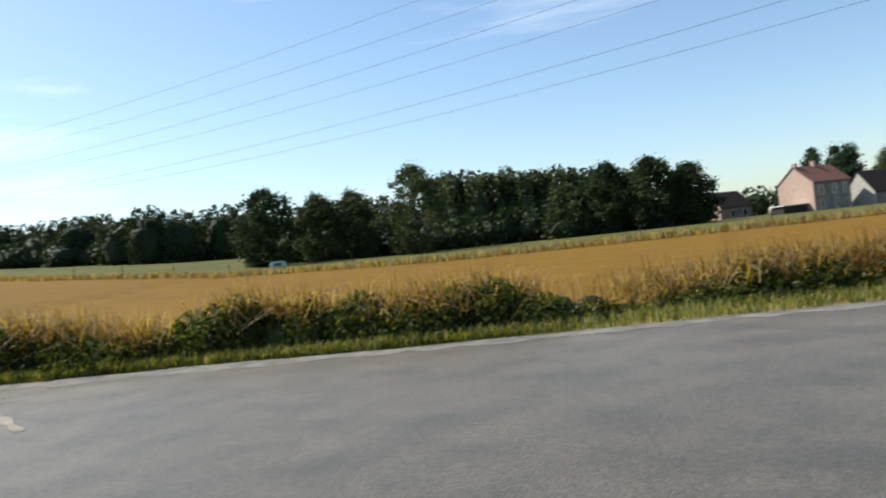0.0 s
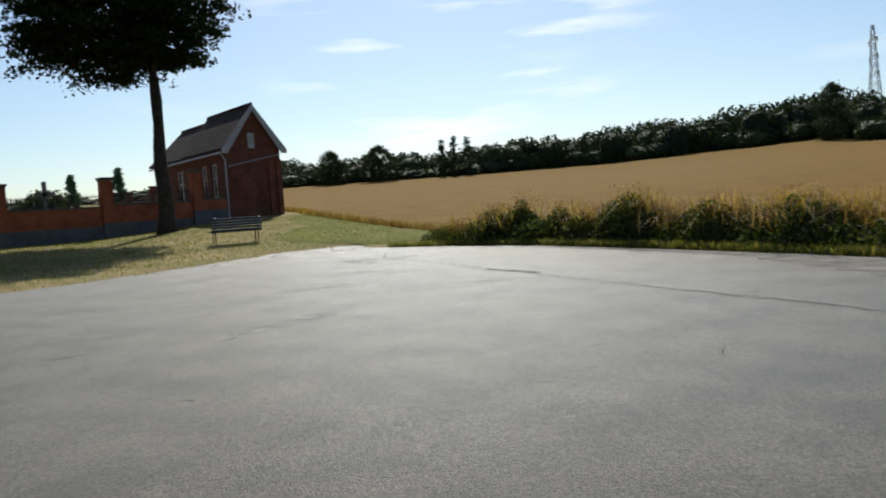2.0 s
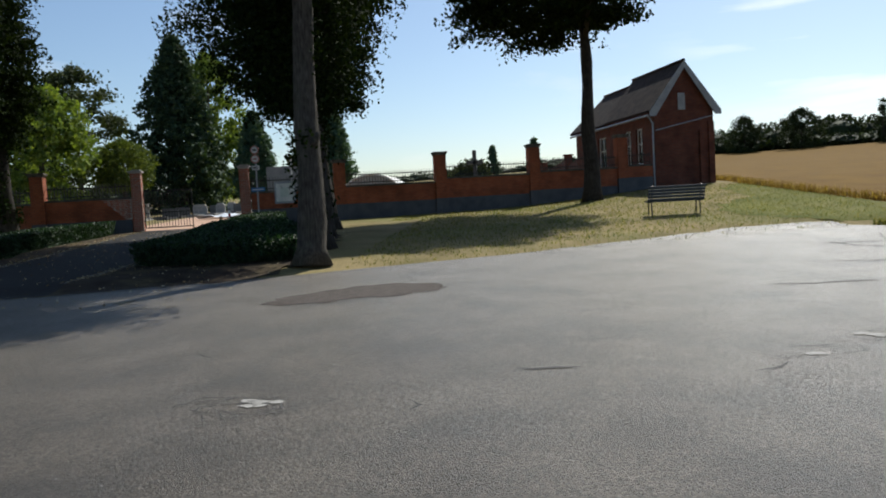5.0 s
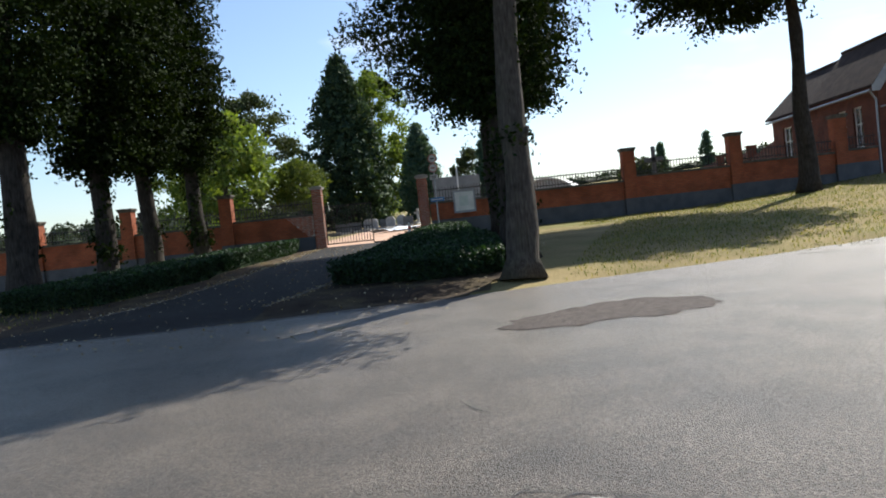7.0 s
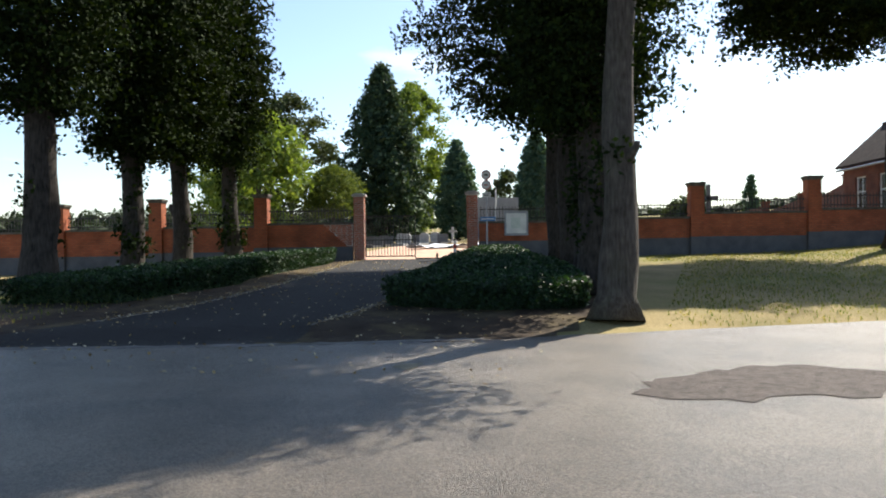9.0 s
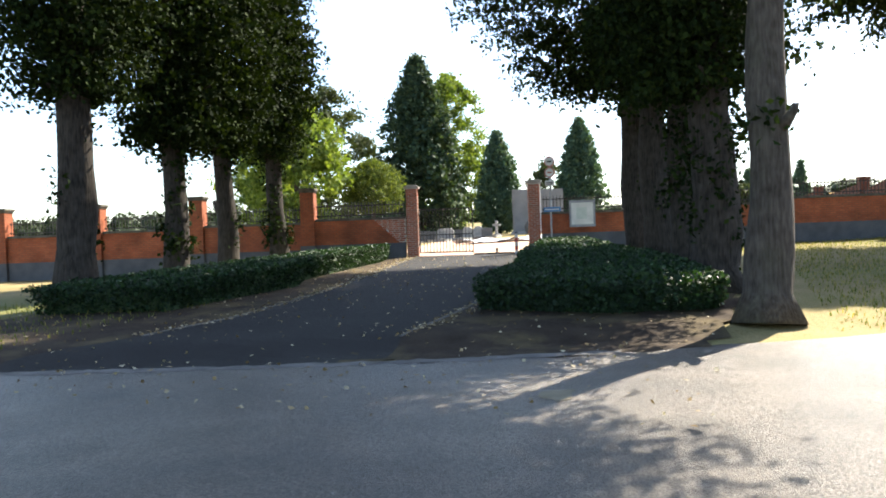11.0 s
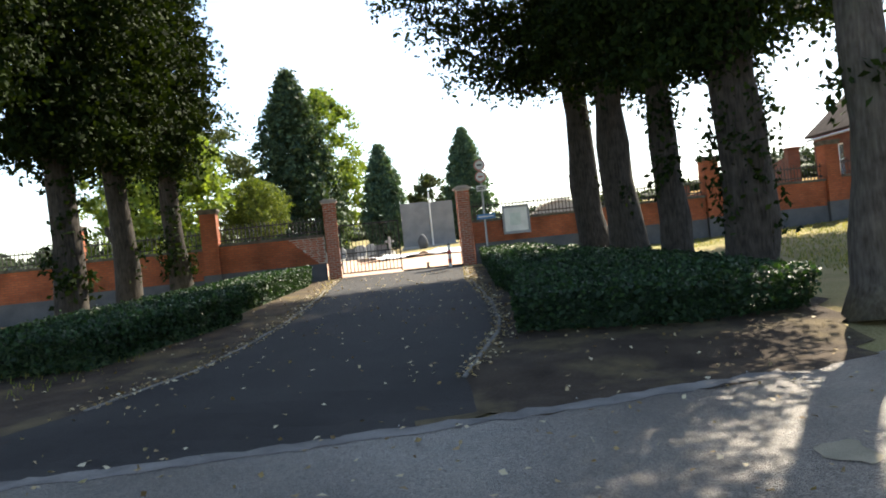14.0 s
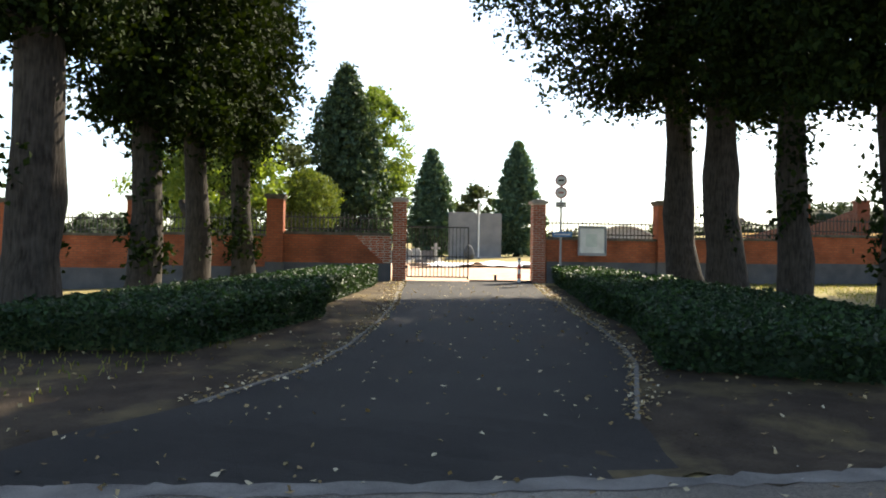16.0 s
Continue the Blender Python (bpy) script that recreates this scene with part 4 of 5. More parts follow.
rows += [(az, 170 + rnd.uniform(-6, 6), rnd.uniform(4.5, 6.5), rnd.uniform(7, 10)) for az in np.arange(-40.0, -18.0, 2.2)]
wood(rows, 75, "dark bushes and low trees along the pasture", FAR_LEAF, 0.7, 75, "thicket", 0.40)

for i, (az, d, h, sp, m, lab) in enumerate([
        (12.6, 122, 10.6, 4.8, FAR_LEAF, "broad dark field tree with rounded crown at the pasture edge"),
        (9.0, 128, 9.6, 3.9, WILLOW_LEAF, "grey-green willow standing in the tree row"),
        (6.4, 130, 9.8, 4.3, WILLOW_LEAF, "grey-green willow with feathery top in the tree row"),
        (1.7, 122, 12.2, 5.2, WILLOW_LEAF, "tall grey-green willow at the edge of the plantation"),
        (-9.5, 132, 8.0, 3.6, WILLOW_LEAF, "light green rounded willow before the plantation"),
        (-12.4, 130, 10.4, 4.0, FAR_LEAF, "dark rounded tree at the pasture edge"),
        (-15.6, 128, 10.2, 4.4, FAR_LEAF, "dark dense tree at the pasture edge"),
        (-18.2, 130, 8.8, 3.6, FAR_LEAF, "dark tree at the end of the row"),
        (39.6, 238, 13.5, 5.0, FAR_LEAF, "dark oak standing above the field's far edge"),
        (34.6, 236, 7.0, 3.2, CLIPPED_LEAF, "light green bush tree at the field's far edge"),
        (71.0, 255, 10.2, 6.0, FAR_LEAF, "rounded tree at the far end of the field"),
        (74.5, 255, 9.4, 5.0, FAR_LEAF, "rounded tree at the far end of the field"),
        (-31.0, 165, 9.0, 4.5, WILLOW_LEAF, "pale green tree beside the farm cottages")]):
    tree(at_az(az, d), h * 1.2, 0.35, h * 0.10, sp, m, DARKBARK, 0.46, 11000, 90 + i, lab, "tree", "field trees", "round", limbs=6, name="field_tree", clump=1.0)
for i, (az, h) in enumerate([(64.4, 13.6), (65.4, 14.0), (66.3, 12.6)]):
    tree(at_az(az, 256), h, 0.3, 1.0, 1.5, FAR_LEAF, DARKBARK, 0.6, 1200, 110 + i, "slim dark poplar rising above the far wood", "tree", "poplars", "spindle", limbs=4, name="poplar_tree", clump=0.8)
for i, (az, d, h) in enumerate([(-26.2, 168, 11.5), (-27.6, 166, 11.0), (-28.4, 166, 11.3)]):
    tree(at_az(az, d), h * 1.1, 0.3, 0.8, 3.3, FIR_LEAF, DARKBARK, 0.5, 7000, 120 + i, "dark conifer behind the brick cottage", "tree", "conifers", "spindle", limbs=5, name="conifer_tree", clump=0.9)

# ---- cottages across the field ----
PLASTER = shade("pinkish_plaster", (0.30, 0.21, 0.17), (0.40, 0.285, 0.235), 1.5, 0.9, 0.2, 20)
GREYBRICK = brickwork("brown_grey_brick", (0.20, 0.15, 0.13), (0.26, 0.20, 0.17), (0.24, 0.22, 0.20))
DARKGLASS = shade("dark_window", (0.02, 0.022, 0.025), (0.05, 0.052, 0.058), 2, 0.15, 0.0, 10, spec=0.6)


def cottage(at, yaw, length, depth, eave, ridge, wall, gable, roof, label, wins, chimney=True):
    x, y = at
    h = thing("cottage", pose(x, y, ground_z(x, y), 0, 0, yaw), label, "house")
    d = depth / 2
    bm = bmesh.new()
    prism(bm, [[(-length / 2, -d, -1), (-length / 2, d, -1), (-length / 2, d, eave), (-length / 2, 0, ridge), (-length / 2, -d, eave)], [(-length / 2 + 0.3, -d, -1), (-length / 2 + 0.3, d, -1), (-length / 2 + 0.3, d, eave), (-length / 2 + 0.3, 0, ridge), (-length / 2 + 0.3, -d, eave)]])
    bmesh.ops.recalc_face_normals(bm, faces=bm.faces[:])
    part("gable_wall", bm, gable, h)
    bm = bmesh.new()
    prism(bm, [[(length / 2, -d, -1), (length / 2, d, -1), (length / 2, d, eave), (length / 2, 0, ridge), (length / 2, -d, eave)], [(-length / 2 + 0.31, -d + 0.01, -1), (-length / 2 + 0.31, d - 0.01, -1), (-length / 2 + 0.31, d - 0.01, eave), (-length / 2 + 0.31, 0, ridge - 0.02), (-length / 2 + 0.31, -d + 0.01, eave)]])
    bmesh.ops.recalc_face_normals(bm, faces=bm.faces[:])
    part("wall", bm, wall, h)
    bm = bmesh.new()
    for s in (-1, 1):
        q = [(s * (d + 0.3), eave - 0.3 * (ridge - eave) / d), (0, ridge + 0.02)]
        prism(bm, [[(-length / 2 - 0.15, q[0][0], q[0][1] + 0.02), (-length / 2 - 0.15, q[1][0], q[1][1]), (-length / 2 - 0.15, q[1][0], q[1][1] + 0.16), (-length / 2 - 0.15, q[0][0], q[0][1] + 0.16)], [(length / 2 + 0.15, q[0][0], q[0][1] + 0.02), (length / 2 + 0.15, q[1][0], q[1][1]), (length / 2 + 0.15, q[1][0], q[1][1] + 0.16), (length / 2 + 0.15, q[0][0], q[0][1] + 0.16)]])
    bmesh.ops.recalc_face_normals(bm, faces=bm.faces[:])
    r = part("roof", bm, roof, h)
    if chimney:
        part("chimney", boxes((0.2, -0.35, ridge - 0.4, 0.8, 0.35, ridge + 0.9), (-length / 2 + 0.1, -0.4, ridge - 0.4, -length / 2 + 0.7, 0.4, ridge + 0.7), bevel=0.03), gable, r)
    for wx, wz, ww, wh in wins:
        w = part("window", boxes((wx - ww / 2 - 0.08, -d - 0.03, wz - 0.08, wx + ww / 2 + 0.08, -d + 0.05, wz), (wx - ww / 2 - 0.08, -d - 0.03, wz + wh, wx + ww / 2 + 0.08, -d + 0.05, wz + wh + 0.08), (wx - ww / 2 - 0.08, -d - 0.03, wz, wx - ww / 2, -d + 0.05, wz + wh), (wx + ww / 2, -d - 0.03, wz, wx + ww / 2 + 0.08, -d + 0.05, wz + wh)), WHITE, h)
        part("pane", boxes((wx - ww / 2, -d - 0.012, wz, wx + ww / 2, -d + 0.04, wz + wh)), DARKGLASS, w)
    return h


cottage(at_az(-26.1, 142), 22, 8.2, 7.2, 5.3, 8.0, GREYBRICK, PLASTER, REDTILE, "two-storey brick cottage with pinkish gable and red-brown roof", [(-2.4, 3.2, 0.9, 1.4), (0.4, 3.2, 0.9, 1.4), (2.8, 3.2, 0.9, 1.4), (-2.4, 0.9, 0.9, 1.4), (0.9, 0.9, 0.9, 1.4), (3.0, 0.0, 1.0, 2.1)])
cottage(at_az(-30.0, 150), 20, 10, 6, 2.8, 6.2, GREYBRICK, CONCRETE, ROOFTILE, "low cottage with grey roof and pale grey gable", [(-2, 0.9, 1.0, 1.2), (2, 0.9, 1.0, 1.2)], False)
cottage(at_az(-20.3, 160), 30, 9, 6, 2.9, 5.8, GREYBRICK, PLASTER, ROOFTILE, "low grey house half hidden behind trees", [(-1, 0.9, 1.0, 1.2), (2.5, 0.9, 1.0, 1.2)], False)
shx, shy = at_az(-25.0, 136)
shed = thing("shed", pose(shx, shy, ground_z(shx, shy), 0, 0, 22), "open flat-roofed dark timber shed before the cottage", "shed")
part("wall", boxes((-3, 0, -0.3, 3, 2.4, 1.9)), DARKBARK, shed)
part("roof", boxes((-3.3, -0.4, 1.904, 3.3, 2.7, 2.05), bevel=0.02), WHITE, shed, "pale flat roof")
vx, vy = at_az(12.2, 108)
van = thing("caravan", pose(vx, vy, ground_z(vx, vy), 0, 0, 15), "small pale green caravan parked under the trees", "caravan")
part("body", boxes((-1.1, -0.7, 0.4, 1.1, 0.7, 1.6), bevel=0.2), shade("pale_green_paint", (0.28, 0.40, 0.36), (0.36, 0.48, 0.44), 2, 0.4, 0.05, 30), van)
part("window", boxes((-0.6, -0.72, 0.9, 0.4, -0.68, 1.35), bevel=0.01), DARKGLASS, van)
for s in (-0.6, 0.6):
    part("wheel", tubes(([(0.0, s - 0.08, 0.28), (0.0, s + 0.08, 0.28)], 0.28), sides=14), IRON, van)

# rough dry grass between stubble and pasture
mrng = np.random.default_rng(12)
n = 9000
xx = mrng.uniform(-112, 130, n)
yy = np.interp(xx, [-110, -50, 0, 60, 200], [164, 96.5, 75.5, 56.5, 43]) + mrng.normal(0.6, 1.1, n)
part("tufts", blade_mesh("tufts", np.stack([xx, yy, [field_z(p, q) for p, q in zip(xx, yy)]], 1), 0.75, 0.10, mrng, STRAW, 0.9), STRAW, tagged(new("margin_grass"), "rough dry grass between the stubble and the pasture", "grass", kind="stuff"))

# fence posts along the pasture
post_me = mesh_of(tubes(([(0, 0, -0.3), (0, 0, 1.25), (0, 0, 1.3)], [0.06, 0.055, 0.03]), sides=7), "post", DARKBARK)
for i in range(19):
    u = i / 18
    x, y = lerp(u, [0, 0.35, 0.65, 1], [-48, 0, 60, 120]), lerp(u, [0, 0.35, 0.65, 1], [99.5, 79, 60, 53.5])
    q = tagged(part("fence_post", post_me, DARKBARK), "weathered wooden fence post along the pasture", "post", "pasture fence posts")
    q.location = (x, y, field_z(x, y) + 0.05)

# ---- pylon and power lines ----
a, b = at_az(-37, 1), at_az(53, 1)
def line_at(p, s):
    return a[0] * p + b[0] * s, a[1] * p + b[1] * s


px, py = line_at(82.5, 288)
# galvanised steel, base colour lightened to paint in the distance haze
GALV = shade("hazed_galvanised_steel", (0.55, 0.58, 0.61), (0.68, 0.71, 0.74), 2, 0.6, 0.1, 20, metal=0.0)
pz = ground_z(px, py) - 0.3
PH = 1.5 + 300 * math.tan(radians(9.94)) - pz
pylon = thing("pylon", pose(px, py, pz, 0, 0, 53), "tall grey lattice pylon with three pairs of arms", "pylon")
bm = bmesh.new()
half = lambda z: lerp(z / PH, [0, 0.6, 0.97, 1.0], [2.6, 1.05, 0.45, 0.12])
levels = [PH * v for v in (0, 0.16, 0.30, 0.42, 0.52, 0.60, 0.68, 0.76, 0.84, 0.92, 0.985)]
for sx, sy in ((1, 1), (1, -1), (-1, 1), (-1, -1)):
    tube(bm, [(sx * half(z), sy * half(z), z) for z in levels], [0.16] * len(levels), 5)
for z0, z1 in zip(levels, levels[1:]):
    h0, h1 = half(z0), half(z1)
    for k in range(4):
        c = [(1, 1), (1, -1), (-1, -1), (-1, 1)]
        p0, p1 = c[k], c[(k + 1) % 4]
        tube(bm, [(p0[0] * h0, p0[1] * h0, z0), (p1[0] * h1, p1[1] * h1, z1)], [0.09, 0.09], 4)
        tube(bm, [(p1[0] * h0, p1[1] * h0, z0), (p0[0] * h1, p0[1] * h1, z1)], [0.09, 0.09], 4)
part("lattice", bm, GALV, pylon)
arm_z = [PH * 0.86, PH * 0.72, PH * 0.58]
for z in arm_z:
    for s in (-1, 1):
        part("arm", tubes(([(0.6, s * 0.5, z), (0, s * 4.6, z + 0.25)], 0.12), ([(-0.6, s * 0.5, z), (0, s * 4.6, z + 0.25)], 0.12), ([(0, s * 0.4, z + 1.5), (0, s * 4.6, z + 0.25)], 0.10), sides=5), GALV, pylon)
        part("insulator", tubes(([(0, s * 4.5, z + 0.2), (0, s * 4.5, z - 1.5)], 0.14), sides=6), IRON, pylon)
for az_, low in zip(arm_z, (33.9, 27.5, 21.0)):
    for p in (78, 87):
        k = (pz + az_ - 1.5 - low) / (288 - 55) ** 2
        pts = [(*line_at(p, s), low + k * (s - 55) ** 2) for s in range(-172, 289, 10)]
        bm = tubes((pts, 0.022), sides=4)
        tagged(part("power_line", bm, IRON), "thin sagging overhead power line against the sky", "cable", "power lines")

# ---- field verge ----
rng = np.random.default_rng(5)
rnd = random.Random(5)


def edge_y(x):
    return lerp(x, [-27.5, -26, -25, -22, -16, -10, -4, 0, 6.4, 30], [9.0, 10.0, 10.7, 11.9, 12.6, 12.9, 12.8, 12.3, 11.4, 7.6])


pts, dry, gold = [], [], []
x = -26.6
while x < 16:
    tall = (0.85 + 0.24 * math.sin(x * 1.9) * math.sin(x * 0.63 + 1.0)) * rnd.uniform(0.8, 1.2) * lerp(x, [-26.6, -24, -12, -3, 1.0, 1.8, 3.6, 4.4, 9, 16], [0.55, 1.15, 1.0, 1.0, 0.95, 0.36, 0.34, 0.70, 0.70, 0.65]) * rnd.uniform(0.7, 1.22)
    w = rnd.uniform(0.45, 0.8)
    cy = edge_y(x) + 0.75 + rnd.uniform(-0.1, 0.45) + 1.0 * smooth((x - 1.2) / 2.0)
    z = ground_z(x, cy)
    n = int(2300 * tall * w)
    v = rng.normal(size=(n, 3))
    v /= np.linalg.norm(v, axis=1)[:, None]
    v *= rng.uniform(0.72, 1.05, n)[:, None]
    pts.append(np.stack([x + v[:, 0] * w * 1.15, cy + v[:, 1] * w * 0.95, z + np.abs(v[:, 2]) * tall], 1))
    if rnd.random() < 0.4:
        m = int(420 * w)
        dry.append(np.stack([rng.normal(x, w * 0.5, m), rng.normal(cy + 0.15, 0.28, m), z + tall * rng.uniform(0.75, 1.22, m)], 1))
    if rnd.random() < 0.75:
        m = int(230 * rnd.uniform(0.2, 1.7) * lerp(x, [1.0, 1.8, 3.6, 5.0], [1.0, 0.25, 0.25, 0.8]))
        gold.append(np.stack([rng.normal(x, w * 0.6, m), rng.normal(cy + 0.45, 0.3, m), np.full(m, z + tall * 0.55)], 1))
    x += rnd.uniform(0.32, 0.6)
core = bmesh.new()
for i in range(66):
    x = -26.0 + i * 0.62
    cy = edge_y(x) + 0.95 + 1.0 * smooth((x - 1.2) / 2.0)
    tall = lerp(x, [-26, -20, -12, -3, 2, 3.5, 4.5, 9, 16], [0.25, 0.55, 0.6, 0.68, 0.68, 0.25, 0.25, 0.5, 0.5])
    bmesh.ops.create_icosphere(core, subdivisions=2, radius=1.0, matrix=Matrix.LocRotScale((x, cy, ground_z(x, cy)), None, (0.42, 0.38, tall * 0.72)))
for v in core.verts:
    v.co += noise.noise_vector(v.co * 2.0) * 0.12
verge = thing("verge_weeds", pose(0, 0, 0), "overgrown strip of nettles, brambles and weeds along the road", "weeds", kind="stuff")
part("inner_growth", core, WEED_LEAF, verge)
part("leaves", leaf_mesh("leaves", np.concatenate(pts), 0.10, rng, WEED_LEAF, droop=0.2), WEED_LEAF, verge)
part("seed_heads", leaf_mesh("seed_heads", np.concatenate(dry), 0.085, rng, STRAW, slim=0.35), STRAW, verge, "dry brown seed heads")
g = np.concatenate(gold)
part("dry_stalks", blade_mesh("dry_stalks", g, 0.70, 0.022, rng, STRAW, 1.25), STRAW, verge, "dry golden grass stalks")
n = 16000
xx = rng.uniform(-27.4, 14, n)
yy = np.array([edge_y(v) for v in xx]) + np.abs(rng.normal(0.12, 0.16, n)) * (1 + 4.5 * np.clip((xx - 0.8) / 1.5, 0, 1))
part("low_grass", blade_mesh("low_grass", np.stack([xx, yy, [ground_z(p, q) for p, q in zip(xx, yy)]], 1), 0.22, 0.018, rng, GRASS, 0.8), GRASS, verge)
n = 16000
xx = rng.uniform(-32, 18, n)
yy = np.array([max(edge_y(v), 10.6) for v in xx]) + 1.9 + rng.uniform(0, 1, n) ** 2.2 * 14
part("stubble", blade_mesh("stubble", np.stack([xx, yy, [ground_z(p, q) + 0.05 for p, q in zip(xx, yy)]], 1), 0.20, 0.014, rng, STRAW, 0.5), STRAW, tagged(new("field_stubble"), "cut golden straw stubble at the near edge of the field", "stubble", kind="stuff"))

n = 6000
u = rng.uniform(0, 1, n)
xx = np.interp(u, [0, 0.3, 0.6, 1.0], [-24, -33, -44, -62]) + rng.normal(0, 0.2, n)
yy = np.interp(u, [0, 0.3, 0.6, 1.0], [13.9, 11.5, 10.3, 11.5]) + rng.normal(0, 0.16, n)
part("stalks", blade_mesh("stalks", np.stack([xx, yy, [ground_z(p, q) for p, q in zip(xx, yy)]], 1), 0.30, 0.02, rng, STRAW, 0.6), STRAW, tagged(new("field_margin_grass"), "fringe of tall dry grass where lawn meets field", "grass", kind="stuff"))

# lawn grass
n = 36000
xx = rng.uniform(-43.6, -18.5, n)
yy = rng.uniform(-6.0, 11.0, n)
edge = 23.6 + 0.45 * np.clip(yy, -16, 9)
keep = (-xx > edge + 0.02) & ~((yy < -4.6) & (-xx < 36)) & (xx > -37.8 - 0.31 * (yy + 13.0))
xx, yy = xx[keep], yy[keep]
part("blades", blade_mesh("blades", np.stack([xx, yy, [ground_z(p, q) for p, q in zip(xx, yy)]], 1), 0.07, 0.016, rng, GRASS, 0.9), GRASS, tagged(new("lawn_grass"), "short dry yellow-green grass on the lawn", "grass", kind="stuff"))
n = 2200
xx = rng.uniform(-22.5, -17.2, n)
yy = rng.uniform(-30, -15.2, n)
keep = -xx > 17.2 + (-14.6 - yy) * 0 + 0.6
xx, yy = xx[keep], yy[keep]
part("blades", blade_mesh("blades", np.stack([xx, yy, [ground_z(p, q) for p, q in zip(xx, yy)]], 1), 0.10, 0.018, rng, GRASS, 0.9), GRASS, tagged(new("verge_grass"), "rough dry grass beside the driveway mouth", "grass", kind="stuff"))

# ---- road wear ----
def lay(name, pts, material, lift, label, cat, amp=0.06, step=0.22, seed=1):
    return tagged(part(name, sheet(rough_line(pts, step, amp, seed), 0.6, lift), material), label, cat, kind="structure")


PALESAND = shade("pale_sand", (0.17, 0.15, 0.105), (0.27, 0.235, 0.165), 3, 0.95, 0.4, 60, spec=0.1)
lay("road_patch", [(-16.05, -4.65), (-16.9, -4.5), (-17.35, -4.15), (-17.9, -3.6), (-18.2, -2.9), (-18.1, -2.2), (-17.4, -1.9), (-16.9, -2.2), (-16.45, -2.6), (-16.55, -3.1), (-16.15, -3.6)], PATCH, 0.022, "rough brown worn patch in the asphalt", "road patch", 0.11, 0.16)
lay("sand_spot", [(-17.15 + (0.22 + 0.05 * math.sin(3 * a_)) * math.cos(a_), -7.36 + (0.19 + 0.04 * math.cos(2 * a_)) * math.sin(a_)) for a_ in np.arange(0, 6.2, 0.35)], PALESAND, 0.020, "pale sandy spot on the asphalt", "sand", 0.03)
lay("road_edge_dust", [(-23.5, 11.45), (-16, 12.5), (-10, 12.82), (-4, 12.72), (0, 12.2), (9, 10.85), (9, 10.45), (0, 11.6), (-4, 11.9), (-10, 12.0), (-16, 11.95), (-21, 11.6)], EDGE_GREY, 0.019, "pale sandy dust along the road edge", "sand", 0.14, 0.4)


def crack(points, width, seed, name="crack", label="dark crack in the asphalt"):
    r = random.Random(seed)
    line = rough_line(points, 0.16, 0.045, seed, closed=False)
    bm = bmesh.new()
    prev = None
    for i, (x, y) in enumerate(line):
        q = line[min(i + 1, len(line) - 1)]
        o = line[max(i - 1, 0)]
        d = Vector((q[0] - o[0], q[1] - o[1])).normalized()
        w = width * r.uniform(0.25, 1.0) * min(1, i + 0.2, len(line) - i - 0.8)
        z = ground_z(x, y) + 0.021
        cur = (bm.verts.new((x - d.y * w, y + d.x * w, z)), bm.verts.new((x + d.y * w, y - d.x * w, z)))
        if prev:
            bm.faces.new((prev[0], prev[1], cur[1], cur[0]))
        prev = cur
    bmesh.ops.recalc_face_normals(bm, faces=bm.faces[:])
    if bm.faces[:] and sum(f.normal.z for f in bm.faces) < 0:
        bmesh.ops.reverse_faces(bm, faces=bm.faces[:])
    return tagged(part(name, bm, CRACK), label, "crack", "road cracks", "structure")


crack([(-24.2, 7.9), (-22.6, 7.3), (-19, 7.45), (-16.8, 7.5), (-11, 7.65), (-8.3, 7.85), (-5.2, 7.75)], 0.03, 1)
crack([(-16.3, 7.45), (-15.4, 7.6), (-14.6, 7.75)], 0.16, 2)
crack([(-22.6, 6.1), (-21.4, 6.2), (-20.9, 6.6)], 0.10, 3)
for i in range(34):
    x, y, t_ = rnd.uniform(-19, 3), rnd.uniform(-9, 10.5), rnd.uniform(0, math.tau)
    k = rnd.uniform(0.12, 0.5)
    crack([(x, y), (x + math.cos(t_) * k, y + math.sin(t_) * k)], rnd.uniform(0.012, 0.04), 10 + i)
for i, (x, y, many) in enumerate([(-12.3, 2.5, 3), (-10.48, -2.8, 6), (-11.7, 1.7, 1), (-14.5, 4.6, 1)]):
    for j in range(3 * many + 5):
        t_, r_ = rnd.uniform(0, math.tau), rnd.uniform(0.1, 0.5)
        ax, ay = x + r_ * 0.6 * math.cos(t_), y + r_ * math.sin(t_)
        t_ += rnd.uniform(0.8, 2.3)
        crack([(ax, ay), (ax + 0.16 * math.cos(t_), ay + 0.22 * math.sin(t_)), (ax + 0.3 * math.cos(t_ + 0.6), ay + 0.36 * math.sin(t_ + 0.6))], 0.014, 60 + i * 20 + j)
    for j in range(many):
        t_, r_, k = rnd.uniform(0, math.tau), rnd.uniform(0, 0.32), rnd.uniform(0.04, 0.085)
        ax, ay = x + r_ * 0.5 * math.cos(t_), y + r_ * math.sin(t_)
        lay("chalky_scar", [(ax + k * rnd.uniform(0.5, 1.2) * math.cos(a_), ay + k * 1.5 * rnd.uniform(0.5, 1.2) * math.sin(a_)) for a_ in np.arange(0, 6.2, 0.8)], CONCRETE, 0.022, "small pale scar in the broken asphalt", "mark", 0.008, 0.06, i * 10 + j)
lay("pale_streak", [(-7.3, 10.0), (-6.92, 9.55), (-6.46, 9.0), (-6.1, 8.46), (-5.84, 7.86), (-5.95, 7.9), (-6.27, 8.47), (-6.66, 9.0), (-7.1, 9.55)], SANDY, 0.022, "pale curved tyre streak on the asphalt", "mark", 0.03, 0.2)
